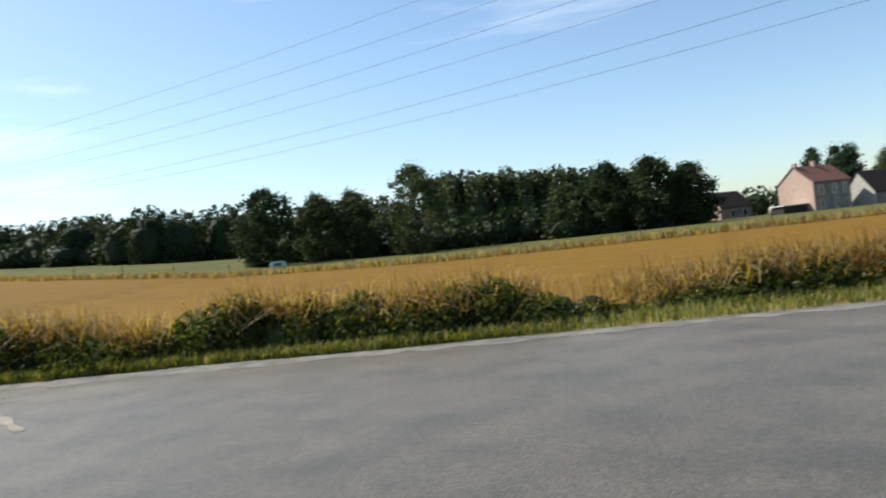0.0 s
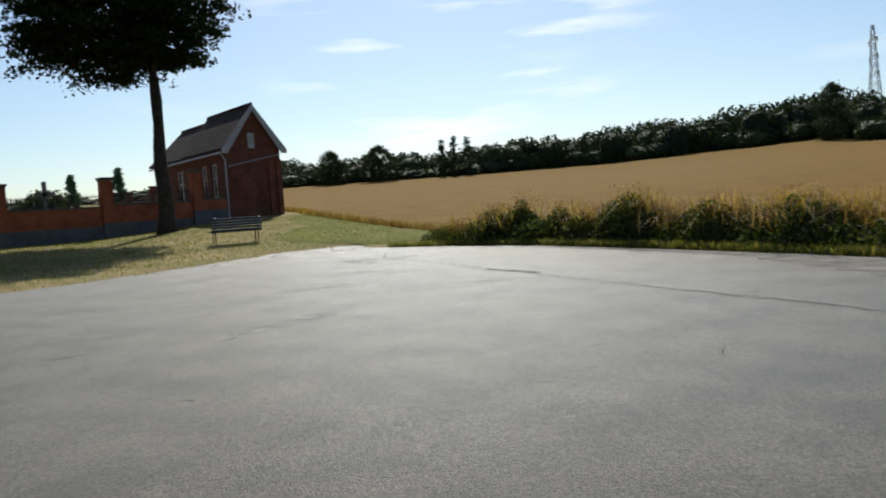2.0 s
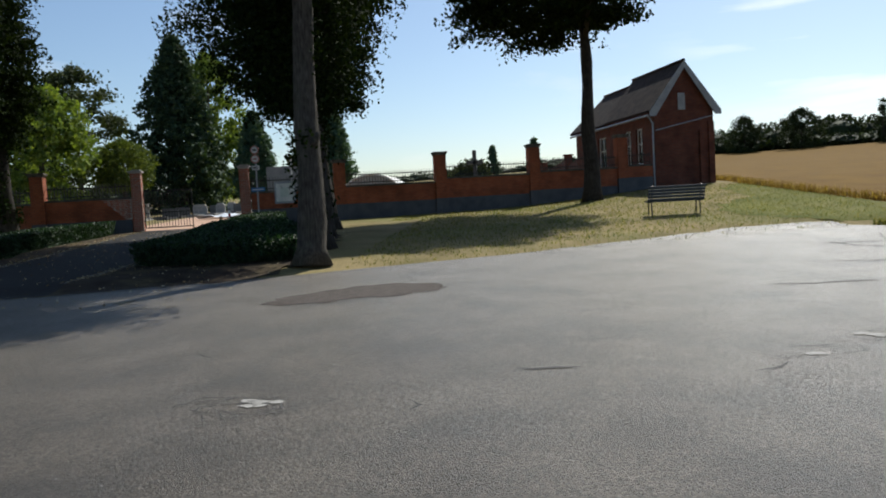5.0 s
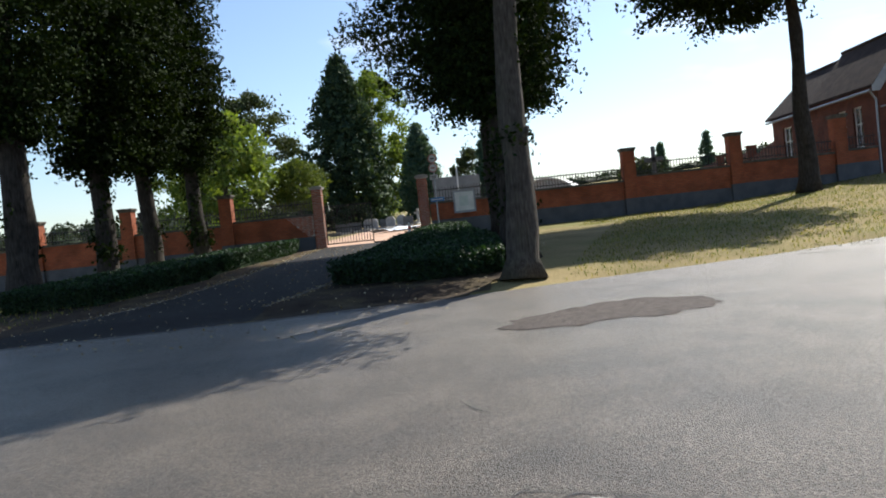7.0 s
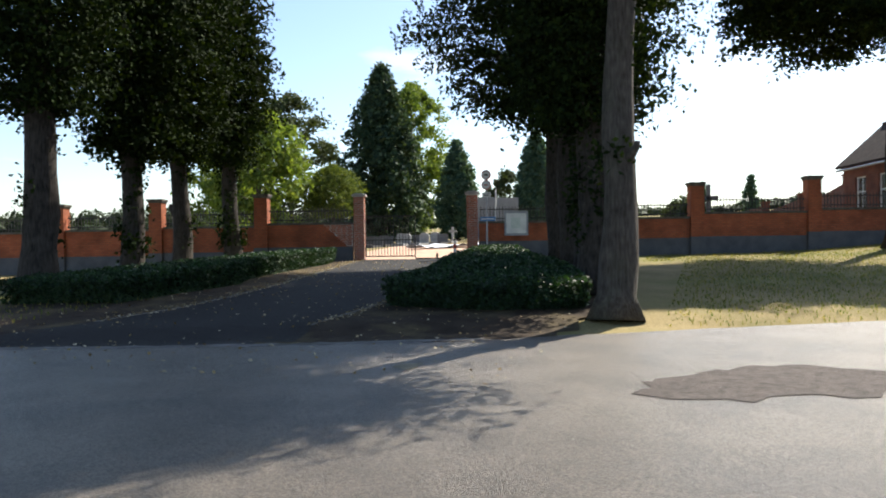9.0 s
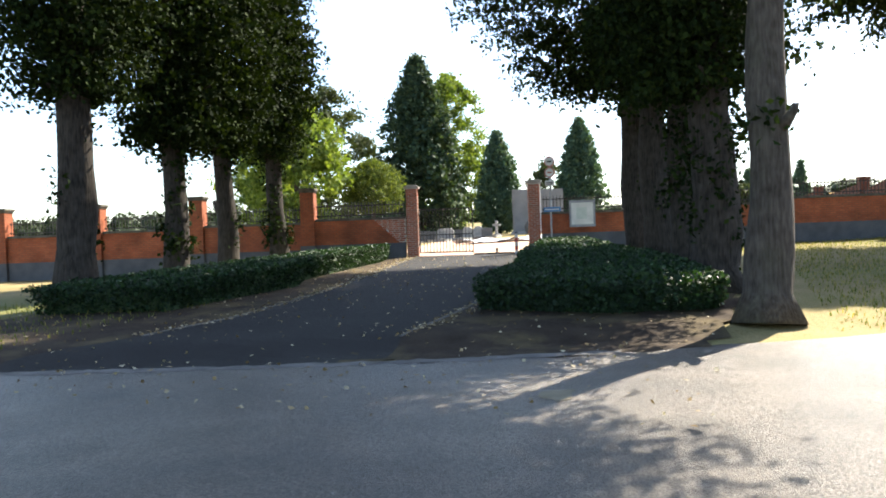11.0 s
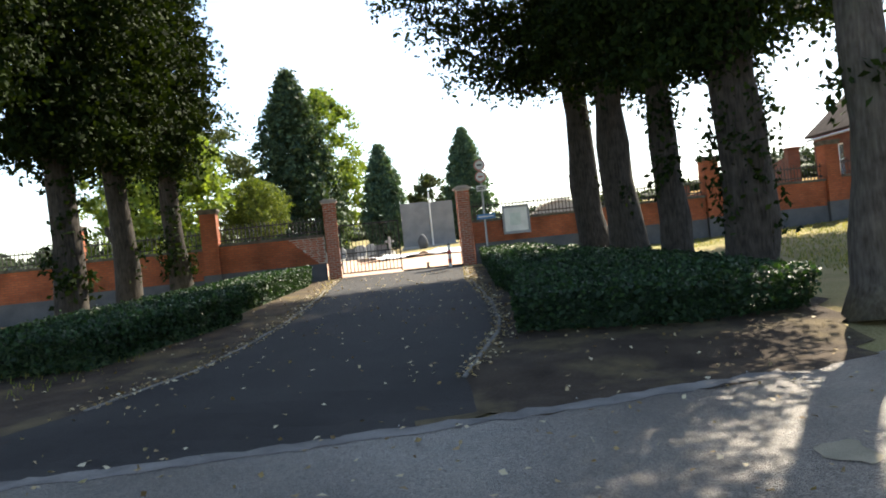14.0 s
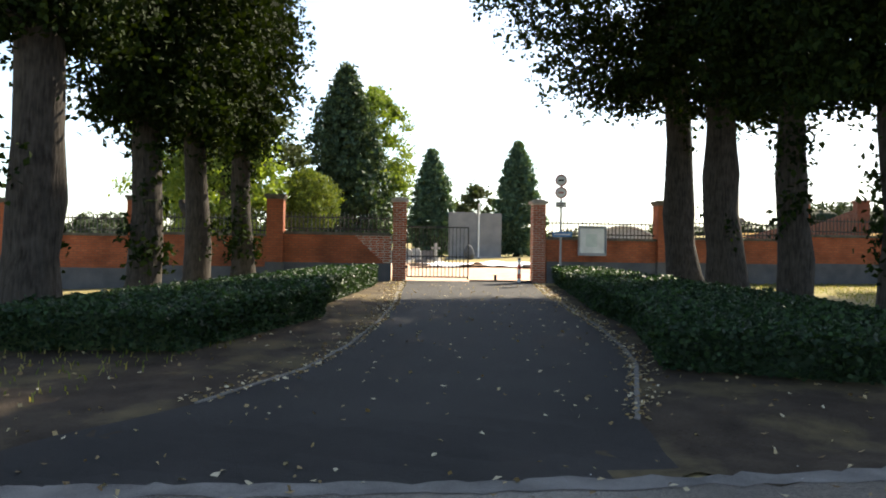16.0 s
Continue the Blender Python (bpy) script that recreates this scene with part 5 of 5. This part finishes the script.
lay("pale_streak", [(-6.6, 10.33), (-5.92, 9.72), (-5.32, 9.1), (-4.7, 8.28), (-4.8, 8.27), (-5.31, 8.87), (-5.83, 9.4), (-6.45, 10.0)], SANDY, 0.022, "pale curved tyre streak on the asphalt", "mark", 0.03, 0.2, 2)
lay("sand_film", [(-15.0, 12.4), (-10.4, 12.4), (-7.1, 11.5), (-6.1, 10.5), (-7.3, 10.1), (-10.4, 10.9), (-14.0, 12.0)], EDGE_GREY, 0.017, "thin film of pale dust on the asphalt", "sand", 0.2, 0.35)
for i, (x, y, t_, k, w) in enumerate([(-22.1, 7.0, 1.4, 1.2, 0.09), (-23.1, 0.2, 1.5, 0.5, 0.07), (-8.3, 0.57, 0.6, 0.10, 0.03), (-10.35, -1.55, 0.2, 0.10, 0.02), (-11.4, -0.5, 1.4, 0.3, 0.03), (-11.2, 1.3, 2.2, 0.25, 0.025), (-12.6, 0.1, 2.0, 0.3, 0.02), (-7.0, 3.2, 0.9, 0.14, 0.02), (-16.0, 3.5, 1.5, 0.8, 0.04), (-18.5, 5.2, 1.3, 0.9, 0.05), (-14.2, 6.2, 1.1, 0.6, 0.04)]):
    crack([(x - k * math.cos(t_), y - k * math.sin(t_)), (x, y + 0.05), (x + k * math.cos(t_ + 0.2), y + k * math.sin(t_ + 0.2))], w, 300 + i)

# kerb strips beside the drive
KERB = shade("dirty_kerb_concrete", (0.07, 0.062, 0.052), (0.25, 0.235, 0.21), 0.8, 0.9, 0.4, 50, spec=0.2)
kerb_me = {}
for side, line in (("right", DRIVE_RIGHT), ("left", DRIVE_LEFT)):
    k = thing("kerb_edging", pose(0, 0, 0), "flush pale concrete edging along the driveway", "kerb", "driveway kerbs", "structure")
    pts = rough_line(line, 1.0, 0.0, 1, closed=False)
    for (ax, ay), (bx, by) in zip(pts, pts[1:]):
        L = math.hypot(bx - ax, by - ay)
        st = part("kerb_stone", boxes((0, -0.028, -0.12, L - 0.012, 0.028, 0.0), bevel=0.008), KERB, k)
        za, zb = ground_z(ax, ay), ground_z(bx, by)
        st.matrix_local = pose(ax, ay, za + 0.032, 0, -math.degrees(math.atan2(zb - za, L)), math.degrees(math.atan2(by - ay, bx - ax)))

# fallen leaves
n = 1500
xx, yy = rng.uniform(-36, -16.0, n), rng.uniform(-18.5, -6.0, n)
c = np.stack([xx, yy, [ground_z(p, q) + 0.035 for p, q in zip(xx, yy)]], 1)
extra = []
for line in (DRIVE_RIGHT, DRIVE_LEFT):
    side = 1 if line is DRIVE_RIGHT else -1
    for (ax, ay), (bx, by) in zip(line, line[1:]):
        m = int(50 * math.hypot(bx - ax, by - ay))
        u, o = rng.uniform(0, 1, m), np.abs(rng.normal(0, 0.22, m)) - 0.12
        extra.append(np.stack([ax + (bx - ax) * u, ay + (by - ay) * u + side * o], 1))
e = np.concatenate(extra)
c = np.concatenate([c, np.stack([e[:, 0], e[:, 1], [ground_z(p, q) + 0.03 for p, q in e]], 1)])
tagged(new("fallen_leaves", leaf_mesh("fallen_leaves", c, 0.07, rng, LITTER, up=0.93)), "scattered dry fallen leaves on the driveway", "leaves", kind="stuff")

# ---- bench ----
bz = ground_z(-30.7, 4.4)
bench = thing("bench", pose(-30.75, 4.4, bz, 0, 0, 4), "grey slatted park bench with sloping back on thin legs", "bench")
SLAT = shade("grey_blue_slats", (0.035, 0.042, 0.056), (0.065, 0.075, 0.092), 6, 0.9, 0.3, 40)
for i in range(5):
    s = part("slat", boxes((-0.02, -0.92, 0, 0.02, 0.92, 0.085), bevel=0.008), SLAT, bench)
    s.matrix_local = pose(0.24 + 0.045 * i, 0, 0.46 + 0.10 * i, 0, 24, 0)
for i in range(4):
    s = part("slat", boxes((-0.05, -0.92, -0.018, 0.05, 0.92, 0.018), bevel=0.008), SLAT, bench)
    s.matrix_local = pose(0.17 - 0.115 * i, 0, 0.44 + 0.008 * i)
for y in (-0.78, 0.78):
    part("leg", tubes(([(0.24, y, -0.05), (0.20, y, 0.42), (0.44, y, 0.95)], 0.022)), IRON, bench)
    part("leg", tubes(([(-0.24, y, -0.05), (-0.20, y, 0.43), (0.2, y, 0.42)], 0.022)), IRON, bench)

# ---- at the gate ----
sx, sy = -37.6, -12.0
sz = ground_z(sx, sy)
SIGNRED = shade("faded_red_sign", (0.42, 0.16, 0.13), (0.52, 0.22, 0.18), 4, 0.5, 0.05, 40)
SIGNBLUE = shade("blue_sign", (0.04, 0.16, 0.38), (0.06, 0.22, 0.46), 4, 0.5, 0.05, 40)
sign = thing("sign_post", pose(sx, sy, sz), "grey pole with two round traffic signs and small plates", "road sign")
part("pole", tubes(([(0, 0, -0.2), (0, 0, 3.5)], 0.035), sides=10), ZINC, sign)
for z in (3.3, 2.91):
    d = part("round_sign", tubes(([(0.04, 0, z), (0.055, 0, z)], 0.19), sides=28), SIGNRED, sign, "round sign with red rim")
    part("sign_face", tubes(([(0.056, 0, z), (0.06, 0, z)], 0.145), sides=28), WHITE, d)
    part("sign_mark", boxes((0.061, -0.085, z - 0.03, 0.064, 0.085, z + 0.03), bevel=0.001), IRON if z > 3.0 else SIGNRED, d)
pl = part("plate", boxes((0.04, -0.17, 2.43, 0.055, 0.17, 2.62), bevel=0.004), WHITE, sign, "small white plate")
part("lettering", boxes((0.056, -0.13, 2.54, 0.059, 0.13, 2.57), (0.056, -0.13, 2.48, 0.059, 0.10, 2.51)), IRON, pl)
bl = part("plate", boxes((0.04, -0.25, 1.50, 0.055, 0.36, 1.66), bevel=0.004), SIGNBLUE, sign, "blue direction plate")
part("lettering", boxes((0.056, -0.2, 1.56, 0.059, 0.3, 1.60)), WHITE, bl)

SIGNPAPER = shade("faded_paper", (0.50, 0.55, 0.50), (0.62, 0.66, 0.60), 5, 0.7, 0.05, 40)
board = thing("notice_board", WALL @ pose(0.05, 2.02, 2.58), "framed white notice board mounted on the brick wall", "notice board")
part("backing", boxes((0, -0.44, -0.44, 0.05, 0.44, 0.44)), ZINC, board)
part("panel", boxes((0.052, -0.40, -0.40, 0.058, 0.40, 0.40)), WHITE, board, "white sheet behind glass")
part("frame", boxes((0, -0.47, 0.44, 0.10, 0.47, 0.49), (0, -0.47, -0.49, 0.10, 0.47, -0.44), (0, -0.47, -0.44, 0.10, -0.44, 0.44), (0, 0.44, -0.44, 0.10, 0.47, 0.44), bevel=0.006), ZINC, board)
for y0, y1, z0, z1 in ((-0.22, 0.16, -0.2, 0.22),):
    part("notice", boxes((0.06, y0, z0, 0.062, y1, z1)), SIGNPAPER, board, "faded pale green paper notice")

bx, by = -37.5, -13.3
bol = thing("bollard", pose(bx, by, ground_z(bx, by)), "red and white banded bollard inside the gate", "bollard")
RED = shade("red_band_paint", (0.40, 0.06, 0.04), (0.5, 0.09, 0.06), 4, 0.5, 0.05, 40)
for i in range(5):
    part("band", tubes(([(0, 0, i * 0.15), (0, 0, i * 0.15 + 0.149)], 0.06 if i < 4 else 0.05), sides=14), (WHITE, RED)[i % 2], bol)
part("knob", tubes(([(0, 0, 0.75), (0, 0, 0.79), (0, 0, 0.82)], [0.045, 0.06, 0.02]), sides=12), IRON, bol)
bar = thing("gate_barrier", WALL @ pose(0.12, -1.0, foot(-1.0)), "low dark bar lying across the gateway with a stub post", "barrier")
part("beam", boxes((-0.05, -1.0, 0.012, 0.05, 1.05, 0.07), bevel=0.01), IRON, bar)
part("stub", tubes(([(-0.1, -0.15, 0), (-0.1, -0.15, 0.24)], 0.045), sides=10), IRON, bar)

# exposed bricks at the wall end by the gate
rnd = random.Random(77)
ep = thing("exposed_bricks", WALL, "bare bricks where the render fell off by the gate post", "bricks", kind="structure")
bm = bmesh.new()
y0 = GATE_LEFT - 0.25
prism(bm, [[(0.004, y0, 1.75), (0.004, y0, 2.68), (0.004, y0 - 1.25, 2.68), (0.004, y0 - 0.25, 1.75)], [(0.012, y0, 1.75), (0.012, y0, 2.68), (0.012, y0 - 1.25, 2.68), (0.012, y0 - 0.25, 1.75)]])
bmesh.ops.recalc_face_normals(bm, faces=bm.faces[:])
part("mortar_bed", bm, MORTAR, ep)
for r in range(12):
    z = 2.64 - r * 0.075
    wide = 1.25 - r * 0.083
    n = max(1, round(wide / 0.22))
    for i in range(n):
        b = part("brick", BRICK_ME, POSTBRICK, ep)
        b.matrix_local = pose(-0.030, y0 - 0.11 - i * 0.218 - (0.05 if r % 2 else 0), z, 0, 0, 90)


# ---- burial ground ----
def yard(x, y):
    return ground_z(x, y)


tree((-82.8, -35.8), 19.1, 0.5, 0.6, 6.2, FIR_LEAF, DARKBARK, 0.45, 34000, 130, "tall dark pointed conifer in the cemetery", "tree", "", "cone", limbs=14, name="conifer_tree", clump=0.55, per=26)
for i, (x, y, h, sp) in enumerate([(-77.5, -25.9, 9.5, 2.1), (-78.5, -18.55, 9.9, 2.15)]):
    tree((x, y), h, 0.25, 0.5, sp, CYPRESS_LEAF, DARKBARK, 0.30, 22000, 135 + i, "dense blue-green upright cypress in the cemetery", "tree", "cypresses", "spindle", limbs=5, name="cypress_tree", clump=0.28, per=16)
tree((-60.6, -30.3), 6.4, 0.2, 2.6, 2.3, CLIPPED_LEAF, BARK, 0.15, 24000, 138, "round clipped tree with a dense ball crown", "tree", "", "round", limbs=6, name="clipped_tree", clump=0.2, per=14)
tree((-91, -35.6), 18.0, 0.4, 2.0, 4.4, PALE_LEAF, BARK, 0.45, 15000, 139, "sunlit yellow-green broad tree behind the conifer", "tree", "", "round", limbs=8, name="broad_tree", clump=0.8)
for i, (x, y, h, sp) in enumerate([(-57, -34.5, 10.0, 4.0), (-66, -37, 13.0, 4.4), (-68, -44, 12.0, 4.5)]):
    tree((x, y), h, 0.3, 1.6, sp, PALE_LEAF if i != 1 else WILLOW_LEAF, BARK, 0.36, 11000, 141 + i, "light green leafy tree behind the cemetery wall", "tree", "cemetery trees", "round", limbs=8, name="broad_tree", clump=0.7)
for i, (x, y, h, sp) in enumerate([(-116.9, -4.1, 6.3, 1.0), (-113.3, 1.85, 6.5, 1.15)]):
    tree((x, y), h, 0.08, 0.15, sp, CYPRESS_LEAF, DARKBARK, 0.28, 9000, 150 + i, "slim pointed cypress at the back of the cemetery", "tree", "far cypresses", "spindle", limbs=3, name="cypress_tree", clump=0.28)
for i, (x, y, h, sp) in enumerate([(-92, -24.4, 7.6, 4.0), (-86, -5.5, 3.2, 2.3)]):
    tree((x, y), h, 0.2, 0.5, sp, WILLOW_LEAF, DARKBARK, 0.4, 6000, 155 + i, "rounded bushy tree at the back of the cemetery", "tree", "back trees", "round", limbs=5, name="bushy_tree", clump=0.6)

mz = yard(-74.0, -21.4)
GREYRENDER = shade("grey_rendered_stone", (0.17, 0.17, 0.175), (0.26, 0.255, 0.25), 1.2, 0.9, 0.3, 30, spec=0.2)
mon = thing("memorial_wall", pose(-74.0, -21.4, mz, 0, 0, 104), "broad plain grey stone memorial wall", "memorial")
part("slab", boxes((-2.15, -0.15, -0.1, 0.1, 0.15, 3.72), bevel=0.03), GREYRENDER, mon)
part("slab", boxes((0.112, -0.13, -0.1, 2.15, 0.17, 3.66), bevel=0.03), GREYRENDER, mon)
part("base", boxes((-2.3, -0.4, -0.2, 2.3, 0.4, 0.15), bevel=0.02), CONCRETE, mon)
fz = yard(-72.4, -20.8)
flag = thing("flagpole", pose(-72.4, -20.8, fz), "bare white flagpole in the cemetery", "flagpole")
part("pole", tubes(([(0, 0, -0.1), (0, 0, 4.3)], [0.07, 0.055]), sides=10), WHITE, flag)
part("finial", tubes(([(0, 0, 4.3), (0, 0, 4.35), (0, 0, 4.4)], [0.04, 0.06, 0.01]), sides=10), ZINC, flag)
part("foot", boxes((-0.2, -0.2, -0.05, 0.2, 0.2, 0.12), bevel=0.02), CONCRETE, flag)

bx2, by2 = -69.5, -21.0
rock = thing("memorial_stone", pose(bx2, by2, yard(bx2, by2)), "rough dark upright stone before the memorial wall", "stone")
bm = bmesh.new()
bmesh.ops.create_icosphere(bm, subdivisions=3, radius=1.0, matrix=Matrix.LocRotScale((0, 0, 0.45), None, (0.28, 0.42, 0.62)))
for v in bm.verts:
    v.co += noise.noise_vector(v.co * 1.7) * 0.16
    v.co.z = max(v.co.z, -0.1)
part("boulder", bm, CEMENT, rock)

# side wall of the cemetery, stepping down the slope behind the chapel
SIDE = [(-70.0, 6.0, 6.5), (-85.1, 4.63, 6.1), (-103.0, 2.75, 6.3), (-128.0, -1.5, 6.6)]
for i, ((ax, ay, az_), (cx, cy, cz_)) in enumerate(zip(SIDE, SIDE[1:])):
    L = math.hypot(cx - ax, cy - ay)
    sw = thing("side_wall", pose(ax, ay, 0, 0, 0, math.degrees(math.atan2(cy - ay, cx - ax))), "brick side wall of the cemetery with sloping coping", "wall", "side walls", "structure")
    zb = min(ground_z(ax, ay), ground_z(cx, cy)) - 0.5
    bm = bmesh.new()
    prism(bm, [[(0, 0.15, zb), (L, 0.15, zb), (L, 0.15, cz_ - 1.3), (0, 0.15, az_ - 0.5)], [(0, -0.15, zb), (L, -0.15, zb), (L, -0.15, cz_ - 1.3), (0, -0.15, az_ - 0.5)]])
    bmesh.ops.recalc_face_normals(bm, faces=bm.faces[:])
    part("brickwork", bm, CHAPELBRICK, sw)
    part("pier", boxes((-0.4, -0.4, zb, 0.4, 0.4, az_ - 0.12), (-0.5, -0.5, az_ - 0.12, 0.5, 0.5, az_), bevel=0.02), CHAPELBRICK, sw)

# plastic sheeting
bm = bmesh.new()
nx, ny = 26, 50
grid = [[bm.verts.new((-54.5 + 4.0 * i / nx, -20.6 + 6.6 * j / ny, 0)) for j in range(ny + 1)] for i in range(nx + 1)]
for i in range(nx):
    for j in range(ny):
        bm.faces.new((grid[i][j], grid[i + 1][j], grid[i + 1][j + 1], grid[i][j + 1]))
for v in bm.verts:
    v.co.x += 0.25 * math.sin(v.co.y * 1.7)
    v.co.z = ground_z(v.co.x, v.co.y) + 0.08 + 0.16 * abs(noise.noise(v.co * 1.6)) + 0.28 * max(0, noise.noise(v.co * 0.8 + Vector((3, 0, 0))))
tagged(part("plastic_sheet", bm, shade("white_plastic_film", (0.62, 0.66, 0.70), (0.80, 0.82, 0.85), 2, 0.35, 0.3, 12, spec=0.5), smoothed=True), "crumpled white plastic sheeting spread over the ground", "tarpaulin")


def grave(style):
    g = thing("gravestone", pose(0, 0, -500), "grey stone grave with upright headstone", "gravestone", "graves")
    mat_ = (STONE, DARKSTONE, CONCRETE)[style % 3]
    if style == 0:
        bm = bmesh.new()
        prism(bm, [[(0, -0.4, 0), (0, 0.4, 0), (0, 0.4, 0.75), (0, 0.2, 0.95), (0, -0.2, 0.95), (0, -0.4, 0.75)], [(-0.12, -0.4, 0), (-0.12, 0.4, 0), (-0.12, 0.4, 0.75), (-0.12, 0.2, 0.95), (-0.12, -0.2, 0.95), (-0.12, -0.4, 0.75)]])
        bmesh.ops.recalc_face_normals(bm, faces=bm.faces[:])
        part("headstone", bm, mat_, g)
    elif style == 1:
        part("headstone", boxes((-0.14, -0.42, 0, 0, 0.42, 0.8), bevel=0.03), mat_, g)
    else:
        part("cross", boxes((-0.14, -0.09, 0.25, 0, 0.09, 1.3), (-0.14, -0.32, 0.85, 0, 0.32, 1.03), bevel=0.015), mat_, g)
        part("pedestal", boxes((-0.22, -0.28, 0, 0.08, 0.28, 0.25), bevel=0.02), mat_, g)
    part("slab", boxes((0.02, -0.45, -0.1, 1.9, 0.45, 0.16), bevel=0.03), mat_, g)
    return g


styles = [grave(i) for i in range(3)]
rnd = random.Random(31)
spots = []
for row_x in (-41.5, -45, -48.5, -52, -56, -61, -66):
    for y in np.arange(-34.5, 3.0, 1.75):
        if -26 < y < -8.5 or (y < -20 and row_x > -43 and y > -22) or rnd.random() < 0.25 or (y > -2 and row_x > -47):
            continue
        spots.append((row_x + wall_x(y) + 37.2 + rnd.uniform(-0.2, 0.2), y + rnd.uniform(-0.2, 0.2), rnd.randrange(3)))
for row_x in (-64.5, -67):
    for y in np.arange(-29, -22, 1.5):
        spots.append((row_x, y, rnd.randrange(3)))
for i, (x, y, s) in enumerate(spots):
    m = pose(x, y, yard(x, y), 0, 0, rnd.uniform(-4, 4))
    if i < 3:
        styles[s].matrix_world = m if styles[s].location.z < -100 else styles[s].matrix_world
    copy_thing(styles[s], m)
for i, s in enumerate(styles):
    if s.location.z < -100:
        s.matrix_world = pose(-58.5, -6 + 2 * i, yard(-58.5, -6 + 2 * i))
    else:
        x, y = -63.5, -5 + 2 * i
        s.matrix_world = pose(x, y, yard(x, y))
cz = yard(-60.0, -3.66)
cr = thing("cross_monument", pose(-60.0, -3.66, cz), "tall dark stone cross on a stepped base", "cross")
part("cross", boxes((-0.12, -0.14, 0.5, 0.12, 0.14, 3.5), (-0.12, -0.6, 2.5, 0.12, 0.6, 2.78), bevel=0.015), DARKSTONE, cr)
part("base", boxes((-0.4, -0.4, -0.1, 0.4, 0.4, 0.3), (-0.28, -0.28, 0.3, 0.28, 0.28, 0.52), bevel=0.02), STONE, cr)

# low vaulted shelter
hz = yard(-55, -9.9)
hut = thing("vaulted_shelter", pose(-55, -9.9, hz, 0, 0, 90), "low vaulted shelter with pale curved sheet roof", "shelter")
bm = bmesh.new()
arc = [(2.3 * math.cos(a_), 2.15 * math.sin(a_)) for a_ in np.linspace(0.0, math.pi, 17)]
outer = arc + [(x * 0.97, z * 0.96) for x, z in arc[::-1]]
prism(bm, [[(x, -2.2, z) for x, z in outer], [(x, 2.2, z) for x, z in outer]])
bmesh.ops.recalc_face_normals(bm, faces=bm.faces[:])
part("roof", bm, WHITE, hut, "pale curved roof")
bm = bmesh.new()
inner = [(x * 0.96, z * 0.95) for x, z in arc]
prism(bm, [[(x, -2.0, z) for x, z in inner], [(x, 2.0, z) for x, z in inner]])
bmesh.ops.recalc_face_normals(bm, faces=bm.faces[:])
part("end_wall", bm, ZINC, hut)

# small stones and grit on the road
n = 420
xx = np.concatenate([rng.uniform(-20.5, -8, n), rng.uniform(-26, 4, 160)])
yy = np.concatenate([rng.uniform(-12, 6, n), rng.uniform(9.5, 12, 160)])
bm = bmesh.new()
for x, y in zip(xx, yy):
    if -x > 23.2 + 0.45 * max(-16.0, min(9.0, y)):
        continue
    r = rnd.uniform(0.004, 0.011)
    bmesh.ops.create_icosphere(bm, subdivisions=1, radius=r, matrix=Matrix.LocRotScale((x, y, ground_z(x, y) + 0.014 + r * 0.4), None, (1, rnd.uniform(0.6, 1.2), 0.6)))
tagged(part("grit", bm, CONCRETE), "loose pale grit and small stones on the road", "gravel", kind="stuff")
